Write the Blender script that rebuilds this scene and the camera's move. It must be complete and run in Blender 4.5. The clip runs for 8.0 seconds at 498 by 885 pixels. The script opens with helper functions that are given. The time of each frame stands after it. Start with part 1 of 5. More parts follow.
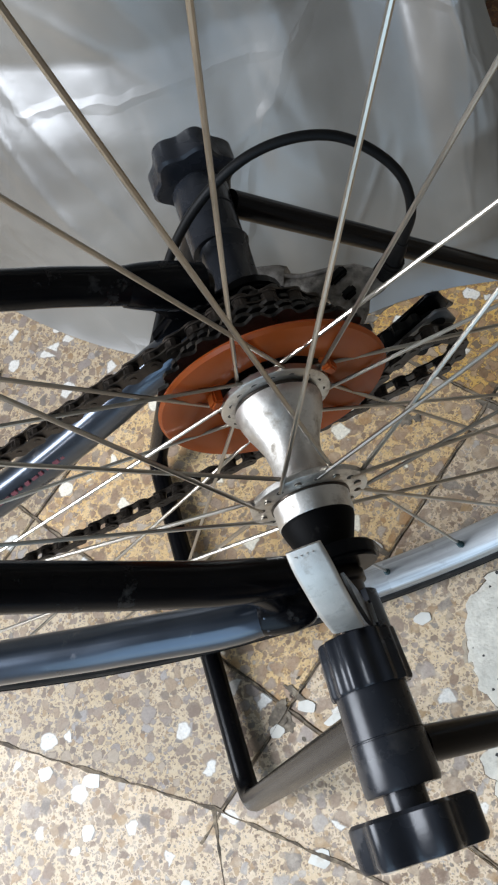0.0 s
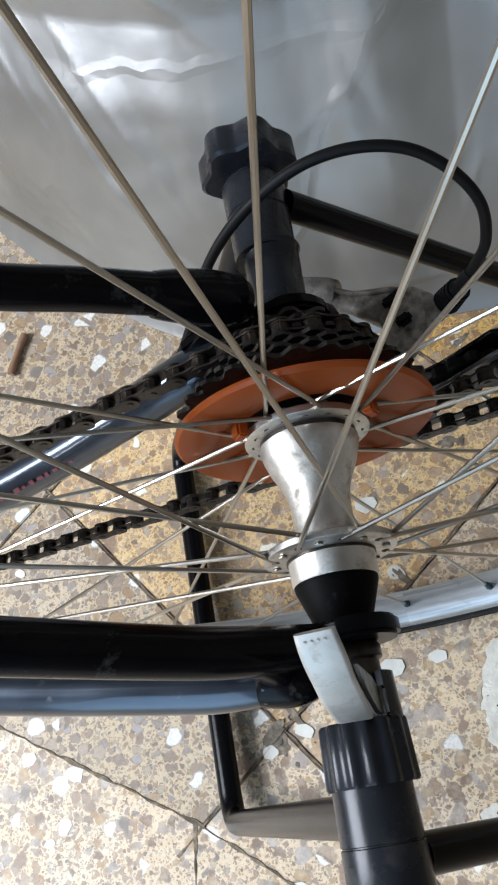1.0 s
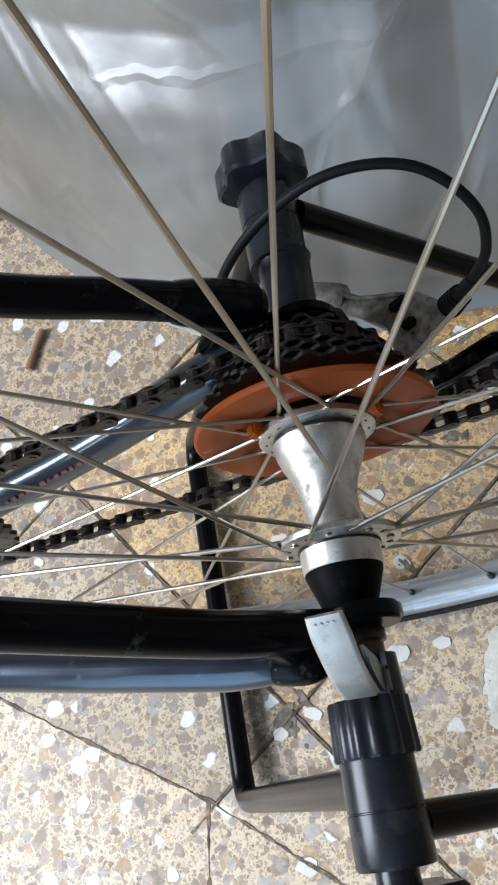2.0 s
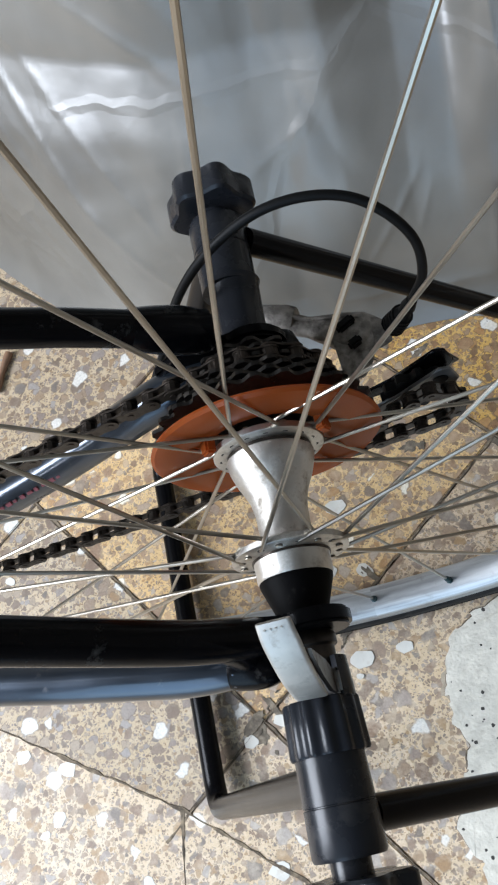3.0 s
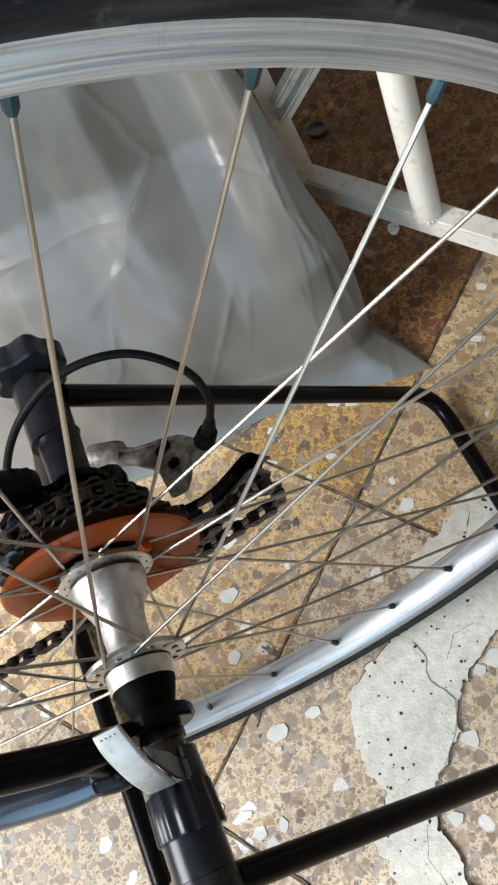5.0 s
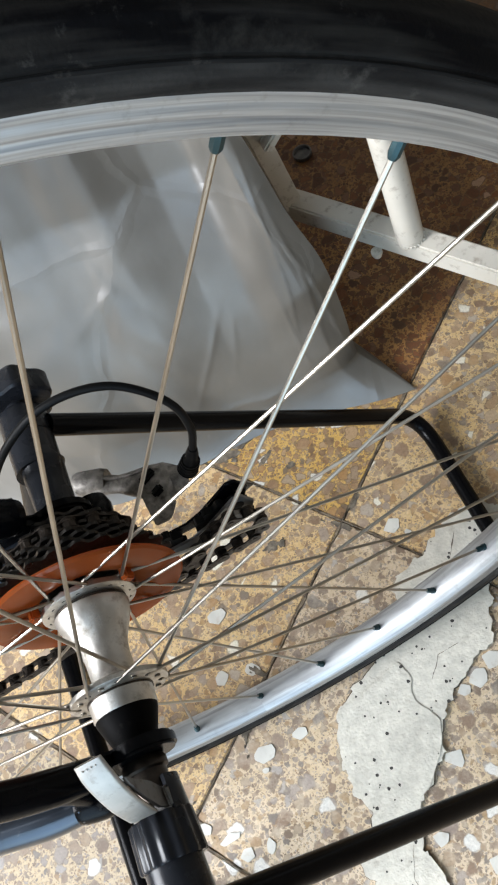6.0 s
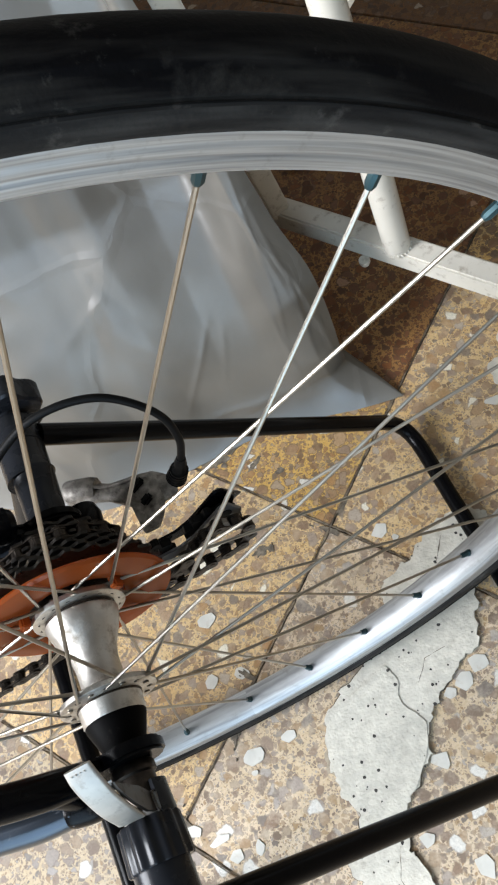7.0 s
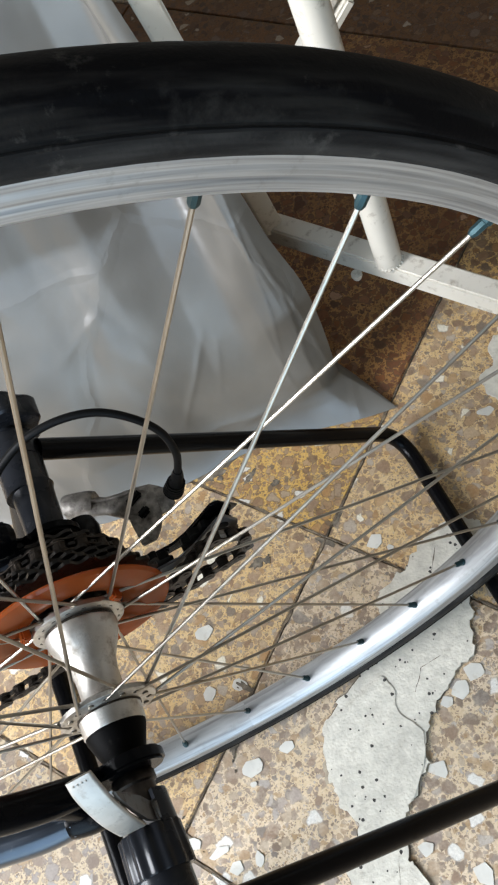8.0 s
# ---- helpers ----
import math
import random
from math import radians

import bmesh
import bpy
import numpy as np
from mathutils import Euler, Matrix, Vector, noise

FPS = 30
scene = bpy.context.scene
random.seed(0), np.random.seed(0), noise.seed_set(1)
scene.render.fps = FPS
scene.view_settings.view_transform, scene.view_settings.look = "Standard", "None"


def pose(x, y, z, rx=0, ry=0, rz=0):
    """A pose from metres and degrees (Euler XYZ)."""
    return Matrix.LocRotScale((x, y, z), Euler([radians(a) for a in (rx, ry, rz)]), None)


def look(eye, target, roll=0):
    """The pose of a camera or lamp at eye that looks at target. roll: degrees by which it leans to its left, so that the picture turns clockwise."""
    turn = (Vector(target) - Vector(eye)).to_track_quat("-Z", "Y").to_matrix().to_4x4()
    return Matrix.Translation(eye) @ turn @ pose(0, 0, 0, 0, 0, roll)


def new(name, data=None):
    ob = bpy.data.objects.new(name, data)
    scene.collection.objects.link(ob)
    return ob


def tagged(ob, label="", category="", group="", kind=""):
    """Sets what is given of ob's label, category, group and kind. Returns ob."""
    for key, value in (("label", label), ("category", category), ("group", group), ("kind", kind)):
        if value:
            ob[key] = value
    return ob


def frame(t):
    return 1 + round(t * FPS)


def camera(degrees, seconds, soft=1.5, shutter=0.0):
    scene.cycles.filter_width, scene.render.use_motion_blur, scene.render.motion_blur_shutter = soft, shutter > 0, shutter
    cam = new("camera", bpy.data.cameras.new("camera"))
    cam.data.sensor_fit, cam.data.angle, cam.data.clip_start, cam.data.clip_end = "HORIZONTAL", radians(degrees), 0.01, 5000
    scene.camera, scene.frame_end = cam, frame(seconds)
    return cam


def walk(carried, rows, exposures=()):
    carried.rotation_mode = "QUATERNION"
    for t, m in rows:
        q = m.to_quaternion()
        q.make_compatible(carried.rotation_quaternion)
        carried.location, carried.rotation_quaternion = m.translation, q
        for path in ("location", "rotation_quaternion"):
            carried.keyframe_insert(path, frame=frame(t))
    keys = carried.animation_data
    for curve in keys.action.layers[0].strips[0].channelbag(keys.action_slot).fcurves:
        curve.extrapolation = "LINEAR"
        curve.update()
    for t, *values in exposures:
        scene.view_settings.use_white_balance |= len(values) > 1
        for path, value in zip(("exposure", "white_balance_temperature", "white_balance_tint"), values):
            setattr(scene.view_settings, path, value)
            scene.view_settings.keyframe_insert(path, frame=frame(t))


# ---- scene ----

cam = camera(32.89, 8.0, soft=2.2)
ROWS = [
    (0, 0.0414, -0.1668, 0.6830, 21.80, 17.02, -16.55),
    (0.5, 0.0605, -0.1452, 0.6595, 22.07, 18.12, -12.04),
    (1, 0.0477, -0.1253, 0.6578, 21.66, 16.61, -9.03),
    (1.2, 0.0453, -0.1393, 0.6616, 22.11, 16.82, -8.43),
    (2.3, 0.0563, -0.1302, 0.6882, 20.61, 17.13, -9.03),
    (2.5, 0.0597, -0.1307, 0.6923, 20.44, 17.02, -9.42),
    (3, 0.0647, -0.1391, 0.6965, 21.30, 16.09, -10.90),
    (3.5, 0.1054, -0.1496, 0.7156, 22.32, 16.27, -15.59),
    (4, 0.1338, -0.1560, 0.7231, 21.86, 16.52, -21.01),
    (4.5, 0.1401, -0.1670, 0.7311, 22.02, 16.86, -23.06),
    (4.7, 0.1391, -0.1676, 0.7345, 22.44, 17.05, -23.28),
    (5.8, 0.1546, -0.1645, 0.7506, 23.76, 17.08, -23.93),
    (6, 0.1533, -0.1657, 0.7488, 23.68, 16.95, -24.00),
    (6.5, 0.1549, -0.1643, 0.7543, 23.58, 16.84, -24.13),
    (7, 0.1596, -0.1669, 0.7581, 23.62, 16.52, -24.24),
    (7.5, 0.1577, -0.1673, 0.7572, 23.63, 16.38, -24.28),
    (8, 0.1597, -0.1705, 0.7647, 24.31, 16.44, -24.92),
]
walk(cam, [(t, pose(x, y, z, rx, ry, rz)) for t, x, y, z, rx, ry, rz in ROWS],
     [(0, 0.14, 6200, 10), (1, 0.24, 6120, 10), (2.5, 0.24, 5980, 10), (3.5, 0.20, 6350, 10), (4, 0.22, 6500, 10), (4.5, 0.32, 6600, 10), (6, 0.50, 6500, 10), (8, 0.46, 6500, 10)])

# ---- light ----
world = bpy.data.worlds.new("sky")
scene.world = world
world.use_nodes = True
sky = world.node_tree.nodes.new("ShaderNodeTexSky")
sky.sky_type, sky.sun_disc = "NISHITA", False
sky.sun_elevation, sky.sun_rotation = radians(45), radians(160)
back = world.node_tree.nodes["Background"]
world.node_tree.links.new(sky.outputs[0], back.inputs[0])
back.inputs[1].default_value = 0.12

def window_light(name, m, w, h, power, colour):
    data = bpy.data.lights.new(name, "AREA")
    data.shape, data.size, data.size_y, data.energy, data.color = "RECTANGLE", w, h, power, colour
    ob = new(name, data)
    ob.matrix_world = m
    return ob

# daylight in the openings of the balcony door behind the camera and of the west window
window_light("door_daylight", look((-0.55, -1.24, 1.05), (-0.45, 0.0, 0.9)), 0.95, 2.0, 14, (0.54, 0.78, 1.0))
window_light("window_daylight", look((-1.80, -0.15, 1.50), (0, 0.1, 0.3)), 1.0, 1.2, 86, (0.92, 0.95, 1.0))

# ---- helpers ----
H = 0.3425          # height of the axle
R_NIP = 0.298       # radius of the spoke bed

def part(name, bm, material, parent=None, label="", smooth=True):
    me = bpy.data.meshes.new(name)
    bmesh.ops.recalc_face_normals(bm, faces=bm.faces)
    bm.to_mesh(me)
    bm.free()
    me.materials.append(material)
    if smooth:
        for p in me.polygons:
            p.use_smooth = True
        me.set_sharp_from_angle(angle=radians(38))
    ob = new(name, me)
    if parent:
        ob.parent = parent
    if label:
        ob["label"] = label
    return ob

def share(name, me, parent, m):
    ob = new(name, me)
    ob.parent = parent
    ob.matrix_local = m
    return ob

def ring(bm, c, a, b, n, ra, rb=None):
    rb = ra if rb is None else rb
    return [bm.verts.new(c + a * (ra * math.cos(2 * math.pi * i / n)) + b * (rb * math.sin(2 * math.pi * i / n))) for i in range(n)]

def skin(bm, r0, r1):
    n = len(r0)
    for i in range(n):
        bm.faces.new((r0[i], r0[(i + 1) % n], r1[(i + 1) % n], r1[i]))

def smooth_path(pts, steps=6):
    pts = [Vector(p) for p in pts]
    if len(pts) < 3:
        return pts
    out = []
    for i in range(len(pts) - 1):
        p0, p1, p2, p3 = pts[max(i - 1, 0)], pts[i], pts[i + 1], pts[min(i + 2, len(pts) - 1)]
        for s in range(steps):
            t = s / steps
            out.append(0.5 * (2 * p1 + (p2 - p0) * t + (2 * p0 - 5 * p1 + 4 * p2 - p3) * t * t + (3 * p1 - p0 - 3 * p2 + p3) * t ** 3))
    return out + [pts[-1]]

def rounded(pts, radius, steps=6):
    """A polyline with its corners rounded off."""
    pts = [Vector(p) for p in pts]
    out = [pts[0]]
    for a, b, c in zip(pts, pts[1:], pts[2:]):
        u, v = (a - b).normalized() * radius, (c - b).normalized() * radius
        for s in range(steps + 1):
            t = s / steps
            out.append((b + u) * (1 - t) ** 2 + b * 2 * t * (1 - t) + (b + v) * t * t)
    return out + [pts[-1]]

def tube(bm, path, radius, n=16, flat=1.0, side=None, cap=True):
    """A round or flattened tube along a path; radius: a number or a function of 0..1."""
    path = [Vector(p) for p in path]
    prev = None
    for i, p in enumerate(path):
        d = (path[min(i + 1, len(path) - 1)] - path[max(i - 1, 0)]).normalized()
        if side is None:
            side = d.orthogonal()
        a = (Vector(side) - d * d.dot(Vector(side))).normalized()
        b = d.cross(a)
        r = radius(i / (len(path) - 1)) if callable(radius) else radius
        cur = ring(bm, p, a, b, n, r, r * flat)
        side = a
        if prev:
            skin(bm, prev, cur)
        elif cap:
            bm.faces.new(cur[::-1])
        prev = cur
    if cap:
        bm.faces.new(prev)
    return bm

def lathe(bm, profile, n=40, x=0.0, z=H, lobes=0, depth=0.0):
    """Turns a profile of (y, r) about the axle line."""
    prev = None
    for y, r in profile:
        cur = []
        for i in range(n):
            a = 2 * math.pi * i / n
            rr = r * (1 + depth * math.cos(lobes * a)) if lobes else r
            cur.append(bm.verts.new((x + rr * math.cos(a), y, z + rr * math.sin(a))))
        if prev:
            skin(bm, prev, cur)
        else:
            bm.faces.new(cur)
        prev = cur
    bm.faces.new(prev[::-1])
    return bm

def hoop(bm, section, n=128, closed=True):
    """Turns a closed section of (y, r) about the axle line."""
    rings = []
    for i in range(n):
        a = 2 * math.pi * i / n
        rings.append([bm.verts.new((r * math.sin(a), y, H - r * math.cos(a))) for y, r in section])
    for i in range(n):
        skin(bm, rings[i], rings[(i + 1) % n])
    return bm

def slab(bm, outline, d):
    """A flat plate: outline of points, thickened along d."""
    lo = [bm.verts.new(Vector(p)) for p in outline]
    hi = [bm.verts.new(Vector(p) + Vector(d)) for p in outline]
    bm.faces.new(lo[::-1])
    bm.faces.new(hi)
    skin(bm, lo, hi)
    return bm

def box(bm, lo, hi, bevel=0.0):
    m = Matrix.Translation((Vector(lo) + Vector(hi)) / 2) @ Matrix.Diagonal((*(Vector(hi) - Vector(lo)), 1))
    made = bmesh.ops.create_cube(bm, size=1, matrix=m)
    if bevel:
        edges = list({e for v in made["verts"] for e in v.link_edges})
        bmesh.ops.bevel(bm, geom=edges, offset=bevel, segments=2, affect="EDGES")
    return bm

def bar(bm, a, b, w, h, up=(0, 0, 1), bevel=0.002):
    """A square bar from a to b with rounded edges."""
    a, b = Vector(a), Vector(b)
    d = (b - a).normalized()
    s = d.cross(Vector(up)).normalized()
    u = s.cross(d)
    m = Matrix((s * w, d * (b - a).length, u * h)).transposed().to_4x4()
    m.translation = (a + b) / 2
    made = bmesh.ops.create_cube(bm, size=1, matrix=m)
    edges = list({e for v in made["verts"] for e in v.link_edges})
    bmesh.ops.bevel(bm, geom=edges, offset=bevel, segments=2, affect="EDGES")
    return bm

# ---- materials ----
def nodes_of(name):
    m = bpy.data.materials.new(name)
    m.use_nodes = True
    t = m.node_tree
    return m, t, t.nodes["Principled BSDF"], t.nodes.new, t.links.new

def surface(name, colour, rough=0.5, metal=0.0, vary=0.15, scale=60.0, grit=0.0, grit_scale=900.0, dust=None, dust_amount=0.0, dust_scale=25.0, coat=0.0, rough_vary=0.1, spec=0.5, relief=0.0006):
    """Paint, metal, rubber or plastic with variation at two scales, fine relief and patches of dust or wear."""
    m, t, bsdf, add, link = nodes_of(name)
    co = add("ShaderNodeTexCoord")
    n1, n2 = add("ShaderNodeTexNoise"), add("ShaderNodeTexNoise")
    n1.inputs["Scale"].default_value, n1.inputs["Detail"].default_value = scale, 5
    n2.inputs["Scale"].default_value, n2.inputs["Detail"].default_value = grit_scale, 3
    for n in (n1, n2):
        link(co.outputs["Object"], n.inputs["Vector"])
    ramp = add("ShaderNodeValToRGB")
    lo, hi = [max(c * (1 - vary), 0) for c in colour], [min(c * (1 + vary), 1) for c in colour]
    ramp.color_ramp.elements[0].position, ramp.color_ramp.elements[1].position = 0.3, 0.7
    ramp.color_ramp.elements[0].color, ramp.color_ramp.elements[1].color = (*lo, 1), (*hi, 1)
    link(n1.outputs["Fac"], ramp.inputs["Fac"])
    out = ramp.outputs["Color"]
    rr = add("ShaderNodeMapRange")
    rr.inputs["To Min"].default_value, rr.inputs["To Max"].default_value = max(rough - rough_vary, 0.02), min(rough + rough_vary, 1)
    link(n1.outputs["Fac"], rr.inputs["Value"])
    rout = rr.outputs["Result"]
    if dust:
        n3 = add("ShaderNodeTexNoise")
        n3.inputs["Scale"].default_value, n3.inputs["Detail"].default_value, n3.inputs["Roughness"].default_value = dust_scale, 8, 0.65
        link(co.outputs["Object"], n3.inputs["Vector"])
        mr = add("ShaderNodeMapRange")
        mr.inputs["From Min"].default_value, mr.inputs["From Max"].default_value = 0.62 - 0.3 * dust_amount, 0.78
        link(n3.outputs["Fac"], mr.inputs["Value"])
        mix = add("ShaderNodeMix")
        mix.data_type = "RGBA"
        link(mr.outputs["Result"], mix.inputs["Factor"])
        link(out, mix.inputs["A"])
        mix.inputs["B"].default_value = (*dust, 1)
        out = mix.outputs["Result"]
        mx = add("ShaderNodeMix")
        link(mr.outputs["Result"], mx.inputs["Factor"])
        link(rout, mx.inputs["A"])
        mx.inputs["B"].default_value = 0.8
        rout = mx.outputs["Result"]
    link(out, bsdf.inputs["Base Color"])
    link(rout, bsdf.inputs["Roughness"])
    bsdf.inputs["Metallic"].default_value = metal
    bsdf.inputs["Coat Weight"].default_value = coat
    bsdf.inputs["Coat Roughness"].default_value = 0.08
    bsdf.inputs["Specular IOR Level"].default_value = spec
    if grit:
        bump = add("ShaderNodeBump")
        bump.inputs["Strength"].default_value, bump.inputs["Distance"].default_value = grit, relief
        link(n2.outputs["Fac"], bump.inputs["Height"])
        link(bump.outputs["Normal"], bsdf.inputs["Normal"])
    return m

def terrazzo(name, binder, tint, chips, wear, cover=0.5, dark=0.45, white=0.0, dust=0.55):
    """Polished terrazzo: stone chips of five sizes in a tinted cement, dulled by dirt. binder: two colours, tint: a third in broad patches, chips: colours of the stones, the last one rare."""
    m, t, bsdf, add, link = nodes_of(name)
    co = add("ShaderNodeNewGeometry")
    def noise_tex(scale, detail, rough=0.5):
        n = add("ShaderNodeTexNoise")
        n.inputs["Scale"].default_value, n.inputs["Detail"].default_value, n.inputs["Roughness"].default_value = scale, detail, rough
        link(co.outputs["Position"], n.inputs["Vector"])
        return n
    def ranged(value, a, b, lo=0.0, hi=1.0):
        r = add("ShaderNodeMapRange")
        for k, v in (("From Min", a), ("From Max", b), ("To Min", lo), ("To Max", hi)):
            r.inputs[k].default_value = v
        link(value, r.inputs["Value"])
        return r.outputs[0]
    def blend(fac, a, b, how="MIX"):
        x = add("ShaderNodeMix")
        x.data_type, x.blend_type = "RGBA", how
        for key, v in (("Factor", fac), ("A", a), ("B", b)):
            if isinstance(v, tuple):
                x.inputs[key].default_value = (*v, 1)
            elif isinstance(v, float):
                x.inputs[key].default_value = v
            else:
                link(v, x.inputs[key])
        return x.outputs["Result"]
    def calc(op, a, b):
        n = add("ShaderNodeMath")
        n.operation = op
        for k, v in enumerate((a, b)):
            if isinstance(v, float):
                n.inputs[k].default_value = v
            else:
                link(v, n.inputs[k])
        return n.outputs[0]
    warp, grain, broad = noise_tex(210, 3), noise_tex(420, 8, 0.72), noise_tex(9, 5, 0.6)
    sub = add("ShaderNodeVectorMath")
    sub.operation = "MULTIPLY_ADD"
    link(warp.outputs["Color"], sub.inputs[0])
    sub.inputs[1].default_value = (0.0042, 0.0042, 0.0)
    link(co.outputs["Position"], sub.inputs[2])
    out = blend(ranged(grain.outputs["Fac"], 0.3, 0.7), binder[0], binder[1])
    out = blend(ranged(broad.outputs["Fac"], 0.42, 0.66, 0.0, 0.85), out, blend(ranged(grain.outputs["Fac"], 0.3, 0.7), tuple(c * 0.7 for c in tint), tint))
    # each layer of stones is laid over the last, the largest on top
    for scale, low, span, share_, off in ((620, 0.05, 0.18, 0.34, 3.1), (330, 0.06, 0.20, 0.42, 7.7), (185, 0.05, 0.24, 0.46, 5.2), (112, 0.04, 0.22, 0.46, 9.4), (74, 0.05, 0.20, cover, 1.3), (58, 0.08, 0.14, white, 4.4)):
        shift = add("ShaderNodeVectorMath")
        shift.inputs[1].default_value = (off, off * 1.7, 0)
        link(sub.outputs[0], shift.inputs[0])
        v, rim = add("ShaderNodeTexVoronoi"), add("ShaderNodeTexVoronoi")
        rim.feature = "DISTANCE_TO_EDGE"
        for x in (v, rim):
            x.voronoi_dimensions = "2D"
            x.inputs["Scale"].default_value, x.inputs["Randomness"].default_value = scale, 1.0
            link(shift.outputs[0], x.inputs["Vector"])
        sep = add("ShaderNodeSeparateColor")
        link(v.outputs["Color"], sep.inputs["Color"])
        # worn outline: part cell edge, part distance from the middle
        size = calc("ADD", calc("MULTIPLY", sep.outputs["Green"], span), low)
        far = calc("SUBTRACT", 0.66, v.outputs["Distance"])
        d = calc("SUBTRACT", calc("MINIMUM", rim.outputs["Distance"], calc("MULTIPLY", far, 0.8)), size)
        pick = calc("LESS_THAN", sep.outputs["Blue"], share_)
        inside = calc("MULTIPLY", ranged(d, -0.04, 0.05), pick)
        outline = calc("MULTIPLY", calc("MULTIPLY", ranged(d, -0.05, -0.005), ranged(d, 0.05, 0.0)), pick)
        ramp = add("ShaderNodeValToRGB")
        ramp.color_ramp.interpolation = "CONSTANT"
        els = ramp.color_ramp.elements
        use = chips[-1:] * 2 if scale == 58 else (chips if scale < 100 else chips[:-1])
        while len(els) < len(use):
            els.new(0.5)
        for k, c in enumerate(use):
            els[k].position, els[k].color = k / len(use), (*c, 1)
        link(sep.outputs["Red"], ramp.inputs["Fac"])
        stone = blend(0.85, ramp.outputs["Color"], ranged(grain.outputs["Fac"], 0.25, 0.75, 0.66, 1.3), "MULTIPLY")
        out = blend(inside, out, stone)
        out = blend(calc("MULTIPLY", outline, dark), out, (0.085, 0.055, 0.032))
    # pits that hold dirt, pale dust, and a dulling film in blotches
    pit, pale, blot = noise_tex(330, 6, 0.6), noise_tex(75, 9, 0.72), noise_tex(11, 8, 0.65)
    out = blend(ranged(pit.outputs["Fac"], 0.60, 0.72, 0.0, 0.6), out, (0.075, 0.05, 0.03))
    out = blend(ranged(pale.outputs["Fac"], 0.46, 0.72, 0.0, dust), out, tuple(min(1.0, c * 1.25) for c in wear[0]))
    out = blend(ranged(blot.outputs["Fac"], 0.35, 0.75, wear[1] * 0.3, wear[1]), out, wear[0])
    link(out, bsdf.inputs["Base Color"])
    link(ranged(blot.outputs["Fac"], 0.3, 0.7, 0.32, 0.62), bsdf.inputs["Roughness"])
    bsdf.inputs["Specular IOR Level"].default_value = 0.4
    bump = add("ShaderNodeBump")
    bump.inputs["Strength"].default_value, bump.inputs["Distance"].default_value = 0.3, 0.0006
    link(grain.outputs["Fac"], bump.inputs["Height"])
    link(bump.outputs["Normal"], bsdf.inputs["Normal"])
    return m

# stones: brown, tan, mauve grey, buff; the last one is white marble
CHIPS = [(0.215, 0.135, 0.085), (0.27, 0.185, 0.125), (0.33, 0.225, 0.135), (0.25, 0.190, 0.155), (0.185, 0.120, 0.080), (0.31, 0.185, 0.085), (0.27, 0.220, 0.190), (0.165, 0.110, 0.075), (0.38, 0.290, 0.20), (0.29, 0.200, 0.130), (0.35, 0.225, 0.11), (0.24, 0.165, 0.115), (0.155, 0.125, 0.105), (0.33, 0.29, 0.26), (0.70, 0.68, 0.63)]
RED_CHIPS = [(c[0] * 0.74, c[1] * 0.60, c[2] * 0.46) for c in CHIPS[:-1]] + [(0.5, 0.42, 0.3)]
M_TILE = terrazzo("terrazzo_beige", ((0.49, 0.365, 0.225), (0.69, 0.56, 0.405)), (0.62, 0.45, 0.245), CHIPS, ((0.66, 0.57, 0.45), 0.20), 0.40, 0.28, 0.03, 0.40)
M_DUSTY = terrazzo("terrazzo_dusty", ((0.39, 0.29, 0.175), (0.58, 0.46, 0.31)), (0.52, 0.38, 0.20), [(c[0] * 0.85, c[1] * 0.87, c[2] * 0.9) for c in CHIPS[:-1]] + CHIPS[-1:], ((0.36, 0.32, 0.26), 0.24), 0.46, 0.46, 0.06, 0.30)
M_SAND = terrazzo("terrazzo_sand", ((0.50, 0.325, 0.13), (0.76, 0.56, 0.30)), (0.68, 0.42, 0.145), [(min(0.8, c[0] * 1.18), c[1] * 1.10, c[2] * 0.98) for c in CHIPS], ((0.60, 0.49, 0.35), 0.15), 0.46, 0.38, 0.03, 0.32)
M_OCHRE = terrazzo("terrazzo_ochre", ((0.41, 0.235, 0.070), (0.64, 0.41, 0.145)), (0.53, 0.37, 0.20), RED_CHIPS[:-1] + CHIPS[-1:], ((0.50, 0.39, 0.24), 0.08), 0.46, 0.66, 0.03, 0.20)
# Amber and brown: redder stone, darkened further for the shade behind the bag.
M_AMBER_SHADED = terrazzo("terrazzo_amber_shaded", ((0.29, 0.140, 0.042), (0.45, 0.240, 0.080)), (0.24, 0.115, 0.040), [(c[0] * 0.80, c[1] * 0.56, c[2] * 0.48) for c in RED_CHIPS], ((0.28, 0.155, 0.065), 0.08), 0.50, 0.80, 0.0, 0.12)
M_YELLOW = terrazzo("terrazzo_yellow", ((0.46, 0.255, 0.052), (0.70, 0.44, 0.125)), (0.56, 0.35, 0.11), [(c[0] * 1.05, c[1] * 0.88, c[2] * 0.7) for c in CHIPS[:-1]] + CHIPS[-1:], ((0.60, 0.46, 0.25), 0.10), 0.40, 0.70, 0.0, 0.26)
M_BROWN_SHADED = terrazzo("terrazzo_brown_shaded", ((0.15, 0.062, 0.020), (0.25, 0.115, 0.040)), (0.165, 0.075, 0.029), [(c[0] * 0.55, c[1] * 0.42, c[2] * 0.34) for c in CHIPS[:-1]] + [(0.42, 0.34, 0.26)], ((0.20, 0.11, 0.055), 0.10), 0.54, 0.75, 0.0, 0.12)
M_GROUT = surface("joint_dirt", (0.10, 0.077, 0.054), 0.9, vary=0.45, scale=90, grit=0.4, dust=(0.36, 0.28, 0.18), dust_amount=0.55, dust_scale=120)
